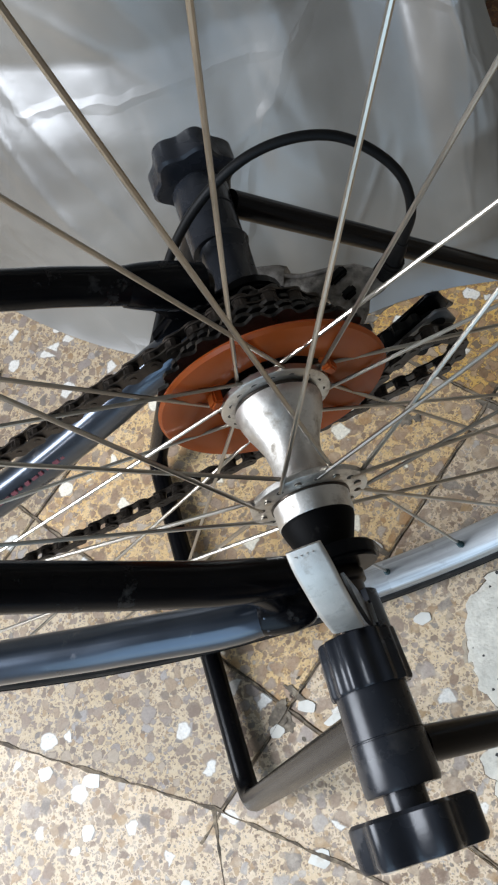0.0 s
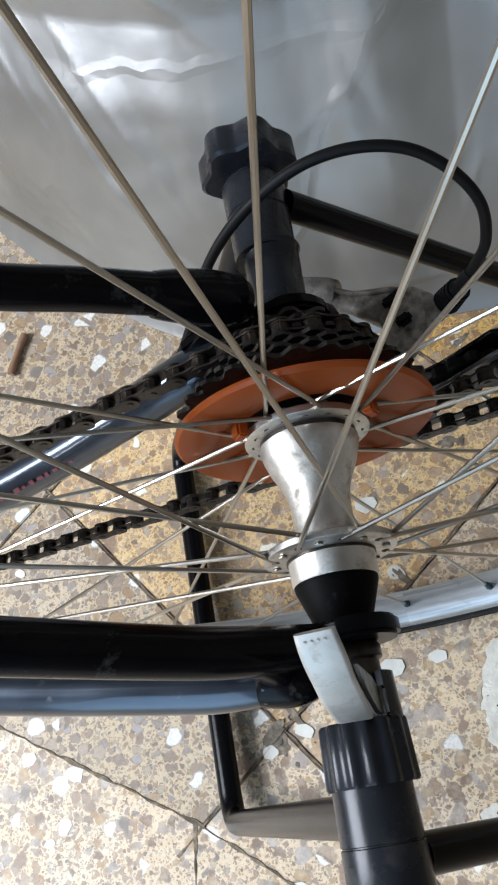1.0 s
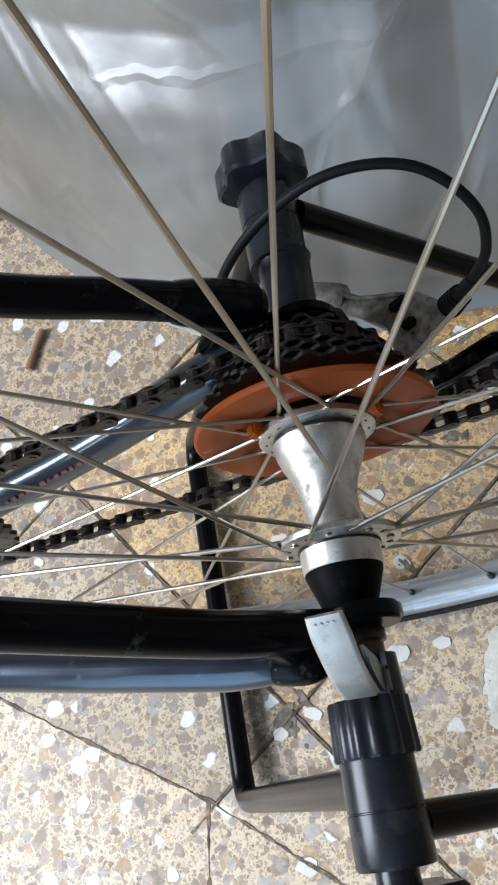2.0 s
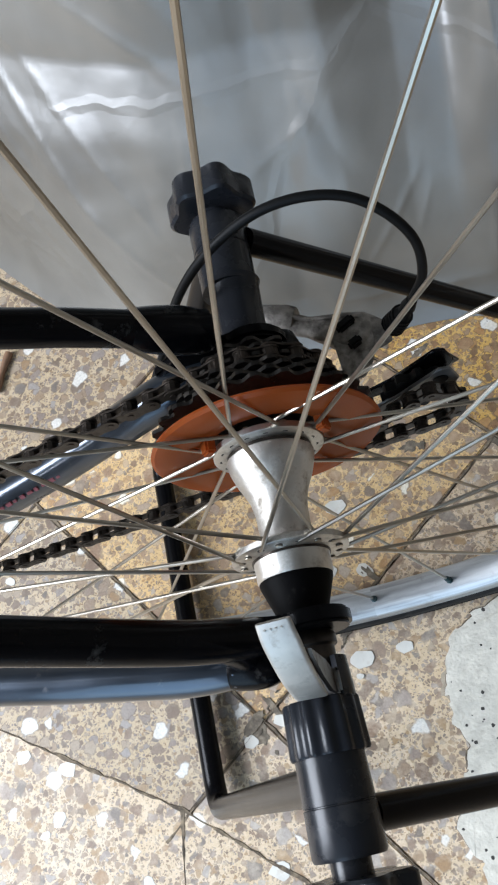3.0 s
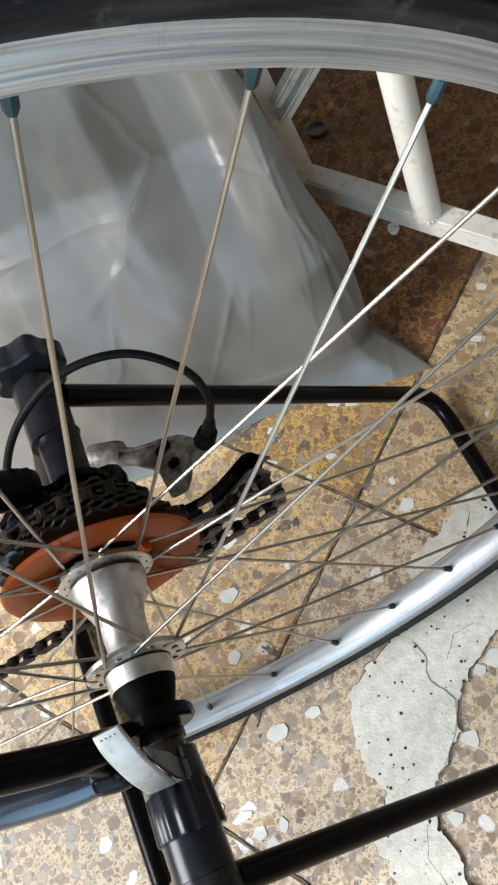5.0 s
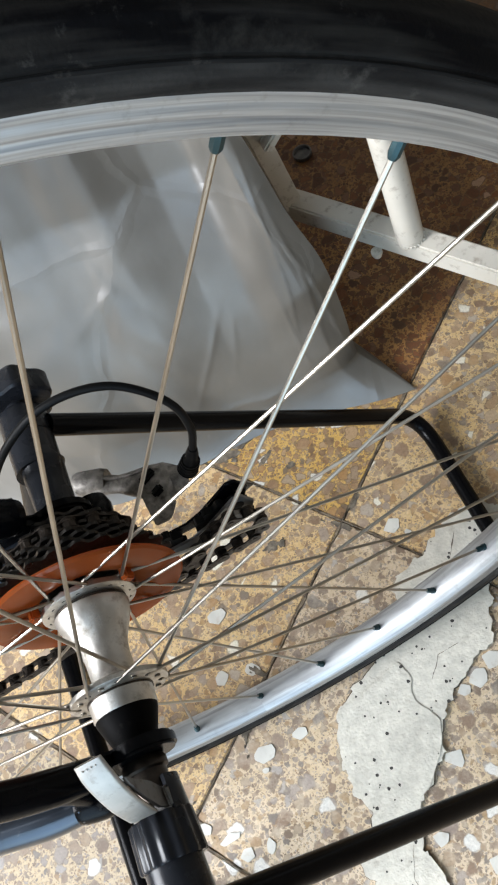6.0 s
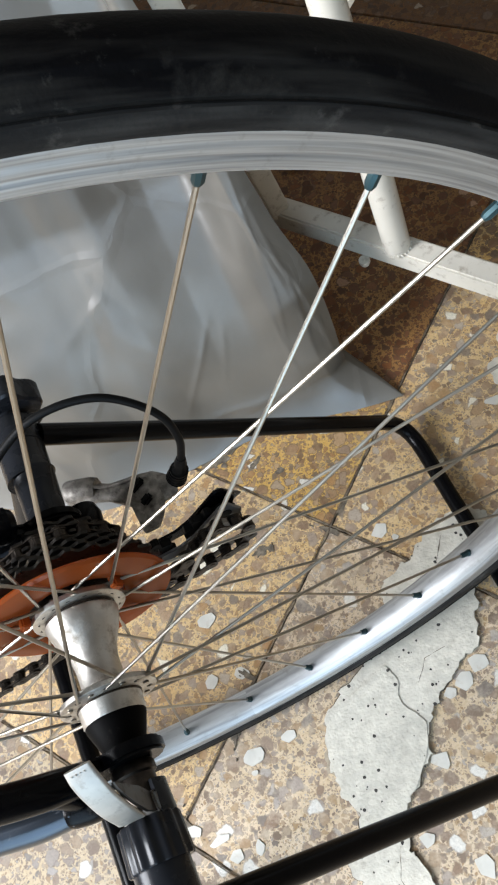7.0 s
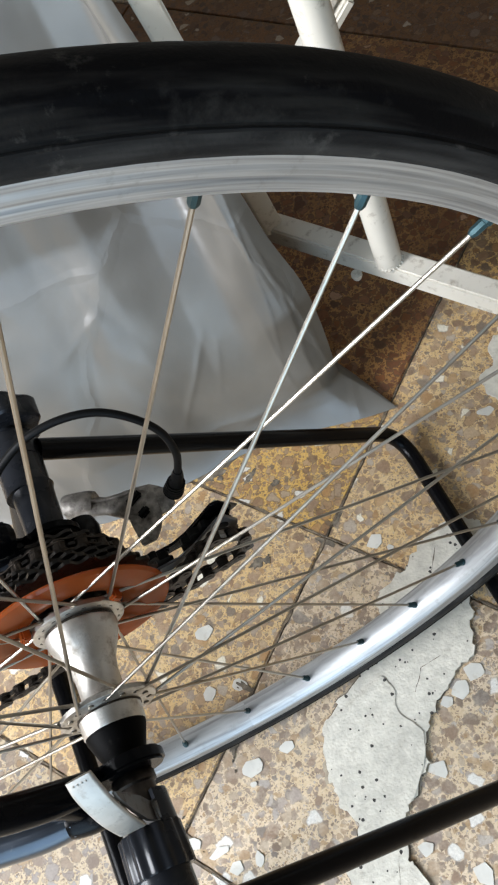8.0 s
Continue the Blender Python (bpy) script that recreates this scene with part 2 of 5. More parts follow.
M_CEMENT = surface("patch_cement", (0.62, 0.585, 0.50), 0.85, vary=0.13, scale=130, grit=0.6, grit_scale=420, relief=0.0010, dust=(0.40, 0.365, 0.30), dust_amount=0.22, dust_scale=150)
M_SMEAR = surface("cement_smear", (0.40, 0.34, 0.255), 0.85, vary=0.3, scale=120, grit=0.8, grit_scale=300, dust=(0.16, 0.13, 0.10), dust_amount=0.4, dust_scale=90)
M_STAIN = surface("dried_dirt", (0.14, 0.115, 0.085), 0.85, vary=0.45, scale=160, grit=0.8, grit_scale=400, dust=(0.30, 0.25, 0.18), dust_amount=0.35, dust_scale=160)
M_MARBLE = surface("white_marble", (0.62, 0.60, 0.54), 0.42, vary=0.10, scale=70, dust=(0.50, 0.44, 0.35), dust_amount=0.25, dust_scale=110)
M_HOLE = surface("cement_pore", (0.05, 0.045, 0.04), 0.9)
M_STEEL = surface("spoke_steel", (0.42, 0.385, 0.33), 0.31, 1.0, vary=0.12, scale=45, rough_vary=0.03)
M_ALU = surface("hub_aluminium", (0.60, 0.58, 0.54), 0.40, 1.0, vary=0.14, scale=110, grit=0.15, dust=(0.20, 0.17, 0.13), dust_amount=0.42, dust_scale=110)
M_LEVER = surface("lever_aluminium", (0.44, 0.415, 0.375), 0.50, 0.75, vary=0.16, scale=90, grit=0.10, dust=(0.24, 0.225, 0.20), dust_amount=0.35, dust_scale=120)
M_CAGE = surface("cage_steel", (0.16, 0.155, 0.15), 0.42, 0.7, vary=0.3, scale=90, dust=(0.30, 0.28, 0.25), dust_amount=0.3, dust_scale=140)
def rim_metal():
    """Aluminium brushed and scuffed along the rim, greyer where the brake runs."""
    m, t, bsdf, add, link = nodes_of("rim_aluminium")
    co = add("ShaderNodeTexCoord")
    sep = add("ShaderNodeSeparateXYZ")
    link(co.outputs["Object"], sep.inputs[0])
    def calc(op, a, b):
        n = add("ShaderNodeMath")
        n.operation = op
        for k, v in enumerate((a, b)):
            if isinstance(v, float):
                n.inputs[k].default_value = v
            else:
                link(v, n.inputs[k])
        return n.outputs[0]
    z = calc("SUBTRACT", sep.outputs[2], H)
    rad = calc("SQRT", calc("ADD", calc("MULTIPLY", sep.outputs[0], sep.outputs[0]), calc("MULTIPLY", z, z)), 0.0)
    com = add("ShaderNodeCombineXYZ")
    link(calc("MULTIPLY", calc("ARCTAN2", sep.outputs[0], z), 5.0), com.inputs[0])
    link(calc("MULTIPLY", rad, 900.0), com.inputs[1])
    link(calc("MULTIPLY", sep.outputs[1], 30.0), com.inputs[2])
    brushed, scuff = add("ShaderNodeTexNoise"), add("ShaderNodeTexNoise")
    link(com.outputs[0], brushed.inputs["Vector"])
    brushed.inputs["Scale"].default_value, brushed.inputs["Detail"].default_value = 1.0, 4
    link(co.outputs["Object"], scuff.inputs["Vector"])
    scuff.inputs["Scale"].default_value, scuff.inputs["Detail"].default_value, scuff.inputs["Roughness"].default_value = 90, 8, 0.7
    ramp, worn, mix = add("ShaderNodeValToRGB"), add("ShaderNodeMapRange"), add("ShaderNodeMix")
    e = ramp.color_ramp.elements
    e[0].position, e[0].color = 0.32, (0.31, 0.315, 0.32, 1)
    e[1].position, e[1].color = 0.62, (0.55, 0.565, 0.57, 1)
    link(brushed.outputs["Fac"], ramp.inputs["Fac"])
    worn.inputs["From Min"].default_value, worn.inputs["From Max"].default_value, worn.inputs["To Max"].default_value = 0.58, 0.72, 0.6
    link(scuff.outputs["Fac"], worn.inputs["Value"])
    mix.data_type = "RGBA"
    link(worn.outputs[0], mix.inputs["Factor"])
    link(ramp.outputs["Color"], mix.inputs["A"])
    mix.inputs["B"].default_value = (0.27, 0.26, 0.245, 1)
    link(mix.outputs["Result"], bsdf.inputs["Base Color"])
    bsdf.inputs["Metallic"].default_value, bsdf.inputs["Roughness"].default_value = 0.8, 0.5
    bump = add("ShaderNodeBump")
    bump.inputs["Strength"].default_value, bump.inputs["Distance"].default_value = 0.06, 0.0003
    link(brushed.outputs["Fac"], bump.inputs["Height"])
    link(bump.outputs["Normal"], bsdf.inputs["Normal"])
    return m

M_RIM = rim_metal()
M_NIPPLE = surface("nipple_dark", (0.026, 0.060, 0.068), 0.45, 0.6)
def tyre_rubber():
    """Black rubber with scuffs and dust drawn out along the tread, lighter on the worn shoulder."""
    m, t, bsdf, add, link = nodes_of("tyre_rubber")
    co = add("ShaderNodeTexCoord")
    sep = add("ShaderNodeSeparateXYZ")
    link(co.outputs["Object"], sep.inputs[0])
    def calc(op, a, b):
        n = add("ShaderNodeMath")
        n.operation = op
        for k, v in enumerate((a, b)):
            if isinstance(v, float):
                n.inputs[k].default_value = v
            else:
                link(v, n.inputs[k])
        return n.outputs[0]
    z = calc("SUBTRACT", sep.outputs[2], H)
    ang = calc("ARCTAN2", sep.outputs[0], z)
    rad = calc("SQRT", calc("ADD", calc("MULTIPLY", sep.outputs[0], sep.outputs[0]), calc("MULTIPLY", z, z)), 0.0)
    com = add("ShaderNodeCombineXYZ")
    link(calc("MULTIPLY", ang, 9.0), com.inputs[0])
    link(calc("MULTIPLY", rad, 260.0), com.inputs[1])
    link(calc("MULTIPLY", sep.outputs[1], 200.0), com.inputs[2])
    streak, scuff, fine = add("ShaderNodeTexNoise"), add("ShaderNodeTexNoise"), add("ShaderNodeTexNoise")
    link(com.outputs[0], streak.inputs["Vector"])
    streak.inputs["Scale"].default_value, streak.inputs["Detail"].default_value = 1.0, 6
    link(co.outputs["Object"], scuff.inputs["Vector"])
    scuff.inputs["Scale"].default_value, scuff.inputs["Detail"].default_value, scuff.inputs["Roughness"].default_value = 30, 8, 0.7
    link(co.outputs["Object"], fine.inputs["Vector"])
    fine.inputs["Scale"].default_value, fine.inputs["Detail"].default_value = 600, 3
    m1, m2 = add("ShaderNodeMapRange"), add("ShaderNodeMapRange")
    m1.inputs["From Min"].default_value, m1.inputs["From Max"].default_value, m1.inputs["To Max"].default_value = 0.46, 0.78, 0.8
    m2.inputs["From Min"].default_value, m2.inputs["From Max"].default_value = 0.58, 0.74
    link(streak.outputs["Fac"], m1.inputs["Value"])
    link(scuff.outputs["Fac"], m2.inputs["Value"])
    both = calc("MAXIMUM", m1.outputs[0], m2.outputs[0])
    mix = add("ShaderNodeMix")
    mix.data_type = "RGBA"
    link(both, mix.inputs["Factor"])
    mix.inputs["A"].default_value, mix.inputs["B"].default_value = (0.0035, 0.0035, 0.004, 1), (0.034, 0.031, 0.027, 1)
    link(mix.outputs["Result"], bsdf.inputs["Base Color"])
    bsdf.inputs["Specular IOR Level"].default_value = 0.08
    # pale nicks
    nick, m3, pale = add("ShaderNodeTexNoise"), add("ShaderNodeMapRange"), add("ShaderNodeMix")
    link(co.outputs["Object"], nick.inputs["Vector"])
    nick.inputs["Scale"].default_value, nick.inputs["Detail"].default_value, nick.inputs["Roughness"].default_value = 38, 9, 0.72
    m3.inputs["From Min"].default_value, m3.inputs["From Max"].default_value, m3.inputs["To Max"].default_value = 0.57, 0.71, 0.55
    link(nick.outputs["Fac"], m3.inputs["Value"])
    pale.data_type = "RGBA"
    link(m3.outputs[0], pale.inputs["Factor"])
    link(mix.outputs["Result"], pale.inputs["A"])
    pale.inputs["B"].default_value = (0.14, 0.13, 0.115, 1)
    # dusty lower wall beside the rim
    low, wall = add("ShaderNodeMapRange"), add("ShaderNodeMix")
    low.inputs["From Min"].default_value, low.inputs["From Max"].default_value = 0.3332, 0.3292
    link(rad, low.inputs["Value"])
    wall.data_type = "RGBA"
    link(calc("MULTIPLY", low.outputs[0], calc("ADD", calc("MULTIPLY", streak.outputs["Fac"], 0.55), -0.08)), wall.inputs["Factor"])
    link(pale.outputs["Result"], wall.inputs["A"])
    wall.inputs["B"].default_value = (0.080, 0.079, 0.076, 1)
    link(wall.outputs["Result"], bsdf.inputs["Base Color"])
    rr = add("ShaderNodeMapRange")
    rr.inputs["To Min"].default_value, rr.inputs["To Max"].default_value = 0.5, 0.85
    link(both, rr.inputs["Value"])
    link(rr.outputs[0], bsdf.inputs["Roughness"])
    bump = add("ShaderNodeBump")
    bump.inputs["Strength"].default_value, bump.inputs["Distance"].default_value = 0.3, 0.0005
    link(fine.outputs["Fac"], bump.inputs["Height"])
    link(bump.outputs["Normal"], bsdf.inputs["Normal"])
    return m

M_TYRE = tyre_rubber()
M_RIB = surface("scuffed_rubber", (0.010, 0.010, 0.010), 0.7, spec=0.08, vary=0.4, scale=30, dust=(0.11, 0.10, 0.09), dust_amount=0.2, dust_scale=55)
M_BLACK = surface("frame_black", (0.0025, 0.0025, 0.003), 0.22, vary=0.3, scale=40, spec=0.11, dust=(0.06, 0.055, 0.05), dust_amount=0.05, dust_scale=60)
M_BLUE = surface("frame_blue", (0.040, 0.050, 0.066), 0.30, 0.8, vary=0.15, scale=40, coat=0.6, dust=(0.16, 0.15, 0.14), dust_amount=0.05, dust_scale=60)
M_PLASTIC = surface("clamp_plastic", (0.013, 0.0145, 0.018), 0.27, spec=0.24, vary=0.2, scale=60, grit=0.06, grit_scale=600, dust=(0.06, 0.055, 0.05), dust_amount=0.02, rough_vary=0.06)
M_RUBBER = surface("black_rubber", (0.004, 0.004, 0.004), 0.55, spec=0.15, vary=0.2, grit=0.1)
M_BOOT = surface("boot_rubber", (0.0015, 0.0015, 0.0016), 0.6, spec=0.06, vary=0.3, grit=0.1, dust=(0.03, 0.028, 0.025), dust_amount=0.1, dust_scale=80)
M_STAND = surface("stand_enamel", (0.0025, 0.0025, 0.003), 0.24, vary=0.2, scale=50, spec=0.11, rough_vary=0.03)
M_CHAIN = surface("oily_steel", (0.050, 0.041, 0.034), 0.36, 0.85, vary=0.35, scale=200, dust=(0.06, 0.047, 0.037), dust_amount=0.3, dust_scale=150)
M_COG = surface("cassette_steel", (0.040, 0.037, 0.034), 0.30, 0.85, vary=0.4, scale=220, dust=(0.030, 0.024, 0.018), dust_amount=0.4, dust_scale=160)
M_WORN = surface("worn_grey_metal", (0.27, 0.25, 0.225), 0.5, 0.5, vary=0.45, scale=160, grit=0.5, grit_scale=420, dust=(0.040, 0.034, 0.027), dust_amount=0.50, dust_scale=190)
M_WHITE = surface("white_enamel", (0.66, 0.615, 0.53), 0.38, vary=0.05, scale=30, coat=0.2, dust=(0.26, 0.20, 0.14), dust_amount=0.22, dust_scale=85)
M_WALL = surface("wall_paint", (0.24, 0.22, 0.19), 0.85, vary=0.05, scale=6, grit=0.2, grit_scale=120)
M_CEIL = surface("ceiling_paint", (0.24, 0.235, 0.22), 0.9, vary=0.03, scale=5, grit=0.15, grit_scale=90)
M_TWIG = surface("dry_wood", (0.20, 0.11, 0.06), 0.8, vary=0.3, grit=0.5)
M_RED = surface("red_lettering", (0.20, 0.045, 0.055), 0.4, vary=0.1)

def translucent_plastic(name, colour, rough, clear, scatter):
    """Cloudy sheet or moulded plastic that lets part of the light through."""
    m, t, bsdf, add, link = nodes_of(name)
    co = add("ShaderNodeTexCoord")
    n = add("ShaderNodeTexNoise")
    n.inputs["Scale"].default_value, n.inputs["Detail"].default_value = 12, 6
    link(co.outputs["Object"], n.inputs["Vector"])
    ramp = add("ShaderNodeValToRGB")
    ramp.color_ramp.elements[0].position, ramp.color_ramp.elements[1].position = 0.3, 0.75
    ramp.color_ramp.elements[0].color = (*[c * 0.62 for c in colour], 1)
    ramp.color_ramp.elements[1].color = (*[min(1, c * 1.08) for c in colour], 1)
    link(n.outputs["Fac"], ramp.inputs["Fac"])
    link(ramp.outputs["Color"], bsdf.inputs["Base Color"])
    bsdf.inputs["Roughness"].default_value = rough
    bsdf.inputs["IOR"].default_value = 1.6
    fine = add("ShaderNodeTexNoise")
    fine.inputs["Scale"].default_value, fine.inputs["Detail"].default_value = 45, 5
    link(co.outputs["Object"], fine.inputs["Vector"])
    bump = add("ShaderNodeBump")
    bump.inputs["Strength"].default_value, bump.inputs["Distance"].default_value = 0.12, 0.004
    link(fine.outputs["Fac"], bump.inputs["Height"])
    link(bump.outputs["Normal"], bsdf.inputs["Normal"])
    tl = add("ShaderNodeBsdfTranslucent")
    link(ramp.outputs["Color"], tl.inputs["Color"])
    tr = add("ShaderNodeBsdfTransparent")
    m1, m2 = add("ShaderNodeMixShader"), add("ShaderNodeMixShader")
    m1.inputs[0].default_value, m2.inputs[0].default_value = scatter, clear
    link(bsdf.outputs[0], m1.inputs[1])
    link(tl.outputs[0], m1.inputs[2])
    link(m1.outputs[0], m2.inputs[1])
    link(tr.outputs[0], m2.inputs[2])
    link(m2.outputs[0], t.nodes["Material Output"].inputs["Surface"])
    return m

def polythene():
    """Thin cloudy film: glossy, wrinkled, letting some light through, with dim contents showing in soft patches."""
    m, t, bsdf, add, link = nodes_of("cloudy_polythene")
    co = add("ShaderNodeTexCoord")
    def noise_tex(scale, detail, rough=0.5):
        n = add("ShaderNodeTexNoise")
        n.inputs["Scale"].default_value, n.inputs["Detail"].default_value, n.inputs["Roughness"].default_value = scale, detail, rough
        link(co.outputs["Object"], n.inputs["Vector"])
        return n
    cloud, film, warp = noise_tex(7.5, 3), noise_tex(40, 6, 0.6), noise_tex(14, 4)
    ramp = add("ShaderNodeValToRGB")
    e = ramp.color_ramp.elements
    e[0].position, e[0].color = 0.28, (0.086, 0.081, 0.070, 1)
    e[1].position, e[1].color = 0.70, (0.195, 0.185, 0.163, 1)
    link(cloud.outputs["Fac"], ramp.inputs["Fac"])
    link(ramp.outputs["Color"], bsdf.inputs["Base Color"])
    rr = add("ShaderNodeMapRange")
    rr.inputs["To Min"].default_value, rr.inputs["To Max"].default_value = 0.30, 0.46
    link(film.outputs["Fac"], rr.inputs["Value"])
    link(rr.outputs[0], bsdf.inputs["Roughness"])
    bsdf.inputs["IOR"].default_value = 2.0
    # sharp crumple lines, and soft puckers between them
    mv = add("ShaderNodeVectorMath")
    mv.operation = "MULTIPLY_ADD"
    link(warp.outputs["Color"], mv.inputs[0])
    mv.inputs[1].default_value = (0.035, 0.035, 0.035)
    link(co.outputs["Object"], mv.inputs[2])
    vor = add("ShaderNodeTexVoronoi")
    vor.feature = "DISTANCE_TO_EDGE"
    vor.inputs["Scale"].default_value = 4.5
    link(mv.outputs[0], vor.inputs["Vector"])
    line = add("ShaderNodeMapRange")
    line.inputs["From Max"].default_value, line.inputs["To Min"].default_value, line.inputs["To Max"].default_value = 0.030, 1.0, 0.0
    link(vor.outputs["Distance"], line.inputs["Value"])
    b1, b2 = add("ShaderNodeBump"), add("ShaderNodeBump")
    b1.inputs["Strength"].default_value, b1.inputs["Distance"].default_value = 0.26, 0.0015
    b2.inputs["Strength"].default_value, b2.inputs["Distance"].default_value = 0.12, 0.010
    link(line.outputs[0], b1.inputs["Height"])
    link(warp.outputs["Fac"], b2.inputs["Height"])
    link(b1.outputs["Normal"], b2.inputs["Normal"])
    link(b2.outputs["Normal"], bsdf.inputs["Normal"])
    tl, m1 = add("ShaderNodeBsdfTranslucent"), add("ShaderNodeMixShader")
    link(ramp.outputs["Color"], tl.inputs["Color"])
    m1.inputs[0].default_value = 0.15
    link(bsdf.outputs[0], m1.inputs[1])
    link(tl.outputs[0], m1.inputs[2])
    link(m1.outputs[0], t.nodes["Material Output"].inputs["Surface"])
    return m

M_BAG = polythene()
M_ORANGE = translucent_plastic("orange_plastic", (0.63, 0.155, 0.030), 0.26, 0.12, 0.58)

# ---- room ----
X0, X1, Y0, Y1, ZC = -1.9, 1.9, -1.3, 1.7, 2.6

def room_wall(name, lo, hi, holes=(), axis=0):
    """A wall as blocks round its openings. axis: along which it runs (0 x, 1 y). holes: (from, to, sill, head)."""
    bm = bmesh.new()
    spans, at = [], lo[axis]
    for a, b, s, h in holes:
        spans.append((at, a, lo[2], hi[2]))
        if s > lo[2]:
            spans.append((a, b, lo[2], s))
        spans.append((a, b, h, hi[2]))
        at = b
    spans.append((at, hi[axis], lo[2], hi[2]))
    for a, b, s, h in spans:
        p, q = list(lo), list(hi)
        p[axis], q[axis], p[2], q[2] = a, b, s, h
        box(bm, p, q)
    return tagged(part(name, bm, M_WALL, smooth=False), kind="structure", label="plain greyish plastered wall", category="wall")

room_wall("wall_north", (X0, Y1, 0), (X1, Y1 + 0.15, ZC))
room_wall("wall_south", (X0, Y0 - 0.15, 0), (X1, Y0, ZC), [(-1.05, -0.05, 0.0, 2.1)])
room_wall("wall_west", (X0 - 0.15, Y0, 0), (X0, Y1, ZC), [(-0.70, 0.40, 0.85, 2.15)], axis=1)
room_wall("wall_east", (X1, Y0, 0), (X1 + 0.15, Y1, ZC))
tagged(part("ceiling", box(bmesh.new(), (X0, Y0, ZC), (X1, Y1, ZC + 0.12)), M_CEIL, smooth=False), kind="structure", label="plain grey plastered ceiling", category="ceiling")
ground = tagged(part("ground", box(bmesh.new(), (-30, -30, -0.2), (30, 30, -0.06)), M_GROUT, smooth=False), kind="structure", label="dull ground outside the room", category="ground")
floor = tagged(part("floor", box(bmesh.new(), (X0, Y0, -0.06), (X1, Y1, -0.0025)), M_GROUT, smooth=False), kind="structure", label="terrazzo tile floor with dark dirty joints", category="floor")

# ---- bicycle ----
bicycle = tagged(new("bicycle"), label="bicycle with black and blue frame, rear wheel clamped in a stand", category="bicycle")

# wheel: rim, tyre, spokes, nipples
rim_section = [(y, r + 0.0013) for y, r in [(-0.0116, 0.3222), (-0.0121, 0.3212), (-0.0121, 0.3190), (-0.01185, 0.3181), (-0.01185, 0.3174), (-0.0121, 0.3165), (-0.0121, 0.3148), (-0.0118, 0.3141), (-0.0118, 0.3133), (-0.0121, 0.3126), (-0.0121, 0.3112), (-0.0119, 0.3107), (-0.0120, 0.3102), (-0.0117, 0.3092), (-0.0100, 0.3074), (-0.0050, 0.3052), (0.0, 0.3046), (0.0050, 0.3052), (0.0100, 0.3074), (0.0120, 0.3096), (0.0121, 0.3127), (0.0113, 0.3134), (0.0113, 0.3143), (0.0121, 0.3150), (0.0121, 0.3212), (0.0116, 0.3222), (0.0095, 0.3222), (0.0085, 0.3120), (-0.0085, 0.3120), (-0.0095, 0.3222)]]
wheel = part("rear_wheel", hoop(bmesh.new(), rim_section, 160), M_RIM, bicycle, "silver aluminium rim with brushed braking track")
tyre_section = [(-0.0090, 0.3135), (-0.0108, 0.3205)] + [(-(0.0145 + 0.0006 * (48 < g < 132) - 0.0005 * (14 < g < 22 or 158 < g < 166)) * math.cos(radians(g)), 0.3278 + (0.0140 + 0.0006 * (48 < g < 132)) * math.sin(radians(g))) for g in [-18 + 4 * i for i in range(55)]] + [(0.0108, 0.3205), (0.0090, 0.3135)]
part("tyre", hoop(bmesh.new(), tyre_section, 160), M_TYRE, wheel, "worn dusty black rubber tyre")
for r, y, w in ((0.3310, -0.01435, 0.0005),):
    part("sidewall_rib", hoop(bmesh.new(), [(y - w * math.cos(a), r + w * 1.3 * math.sin(a)) for a in [2 * math.pi * i / 8 for i in range(8)]], 128), M_RIB, wheel, "scuffed moulded line on the tyre wall")
TH0, STEP = radians(-11.03), 2 * math.pi / 32
Y_NEAR, Y_FAR, R_HOLE = -0.0362, 0.0166, 0.0218
for k in range(32):
    th = TH0 + k * STEP
    turn = radians(45) * (1 if k % 4 in (0, 3) else -1)
    y = (Y_FAR if k % 2 == 0 else Y_NEAR) + (0.0009 if k % 4 in (0, 1) else -0.0009)
    top = Vector((R_NIP * math.sin(th), 0, H - R_NIP * math.cos(th)))
    hole = Vector((R_HOLE * math.sin(th + turn), y, H - R_HOLE * math.cos(th + turn)))
    d = (hole - top).normalized()
    bm = tube(bmesh.new(), [top, top + d * 0.012, top + d * 0.06, hole - d * 0.01, hole], 0.00098, 8)
    # the bent head that hooks into the flange
    side = Vector((0, 1 if y > (Y_FAR if k % 2 == 0 else Y_NEAR) else -1, 0))
    tube(bm, [hole, hole - side * 0.0014, hole - side * 0.0030], lambda s: 0.0011 if s < 0.9 else 0.0017, 8)
    part("spoke", bm, M_STEEL, wheel)
    bm = tube(bmesh.new(), [top - d * 0.0095, top - d * 0.0062, top - d * 0.0058, top - d * 0.0006, top + d * 0.0010], lambda s: 0.0026 if s < 0.4 else (0.0021 if s < 0.9 else 0.0014), 8)
    part("nipple", bm, M_NIPPLE, wheel)

# hub
hub_profile = [(0.0190, 0.008), (0.0190, 0.017), (0.0172, 0.0252), (0.0166, 0.0260), (0.0140, 0.0260), (0.0134, 0.0252), (0.0130, 0.0194), (0.0112, 0.0194), (0.0106, 0.0205), (0.0090, 0.0204), (0.0050, 0.0194), (0.0000, 0.0176), (-0.0050, 0.0152), (-0.0100, 0.0131), (-0.0165, 0.0119), (-0.0260, 0.0118), (-0.0310, 0.0126), (-0.0330, 0.0165), (-0.0337, 0.0255), (-0.0342, 0.0262), (-0.0366, 0.0262), (-0.0371, 0.0255), (-0.0376, 0.0175), (-0.0385, 0.0170), (-0.0468, 0.0168), (-0.0478, 0.0160), (-0.0478, 0.005)]
hub = part("hub", lathe(bmesh.new(), hub_profile, 56), M_ALU, bicycle, "worn silver aluminium hub shell")
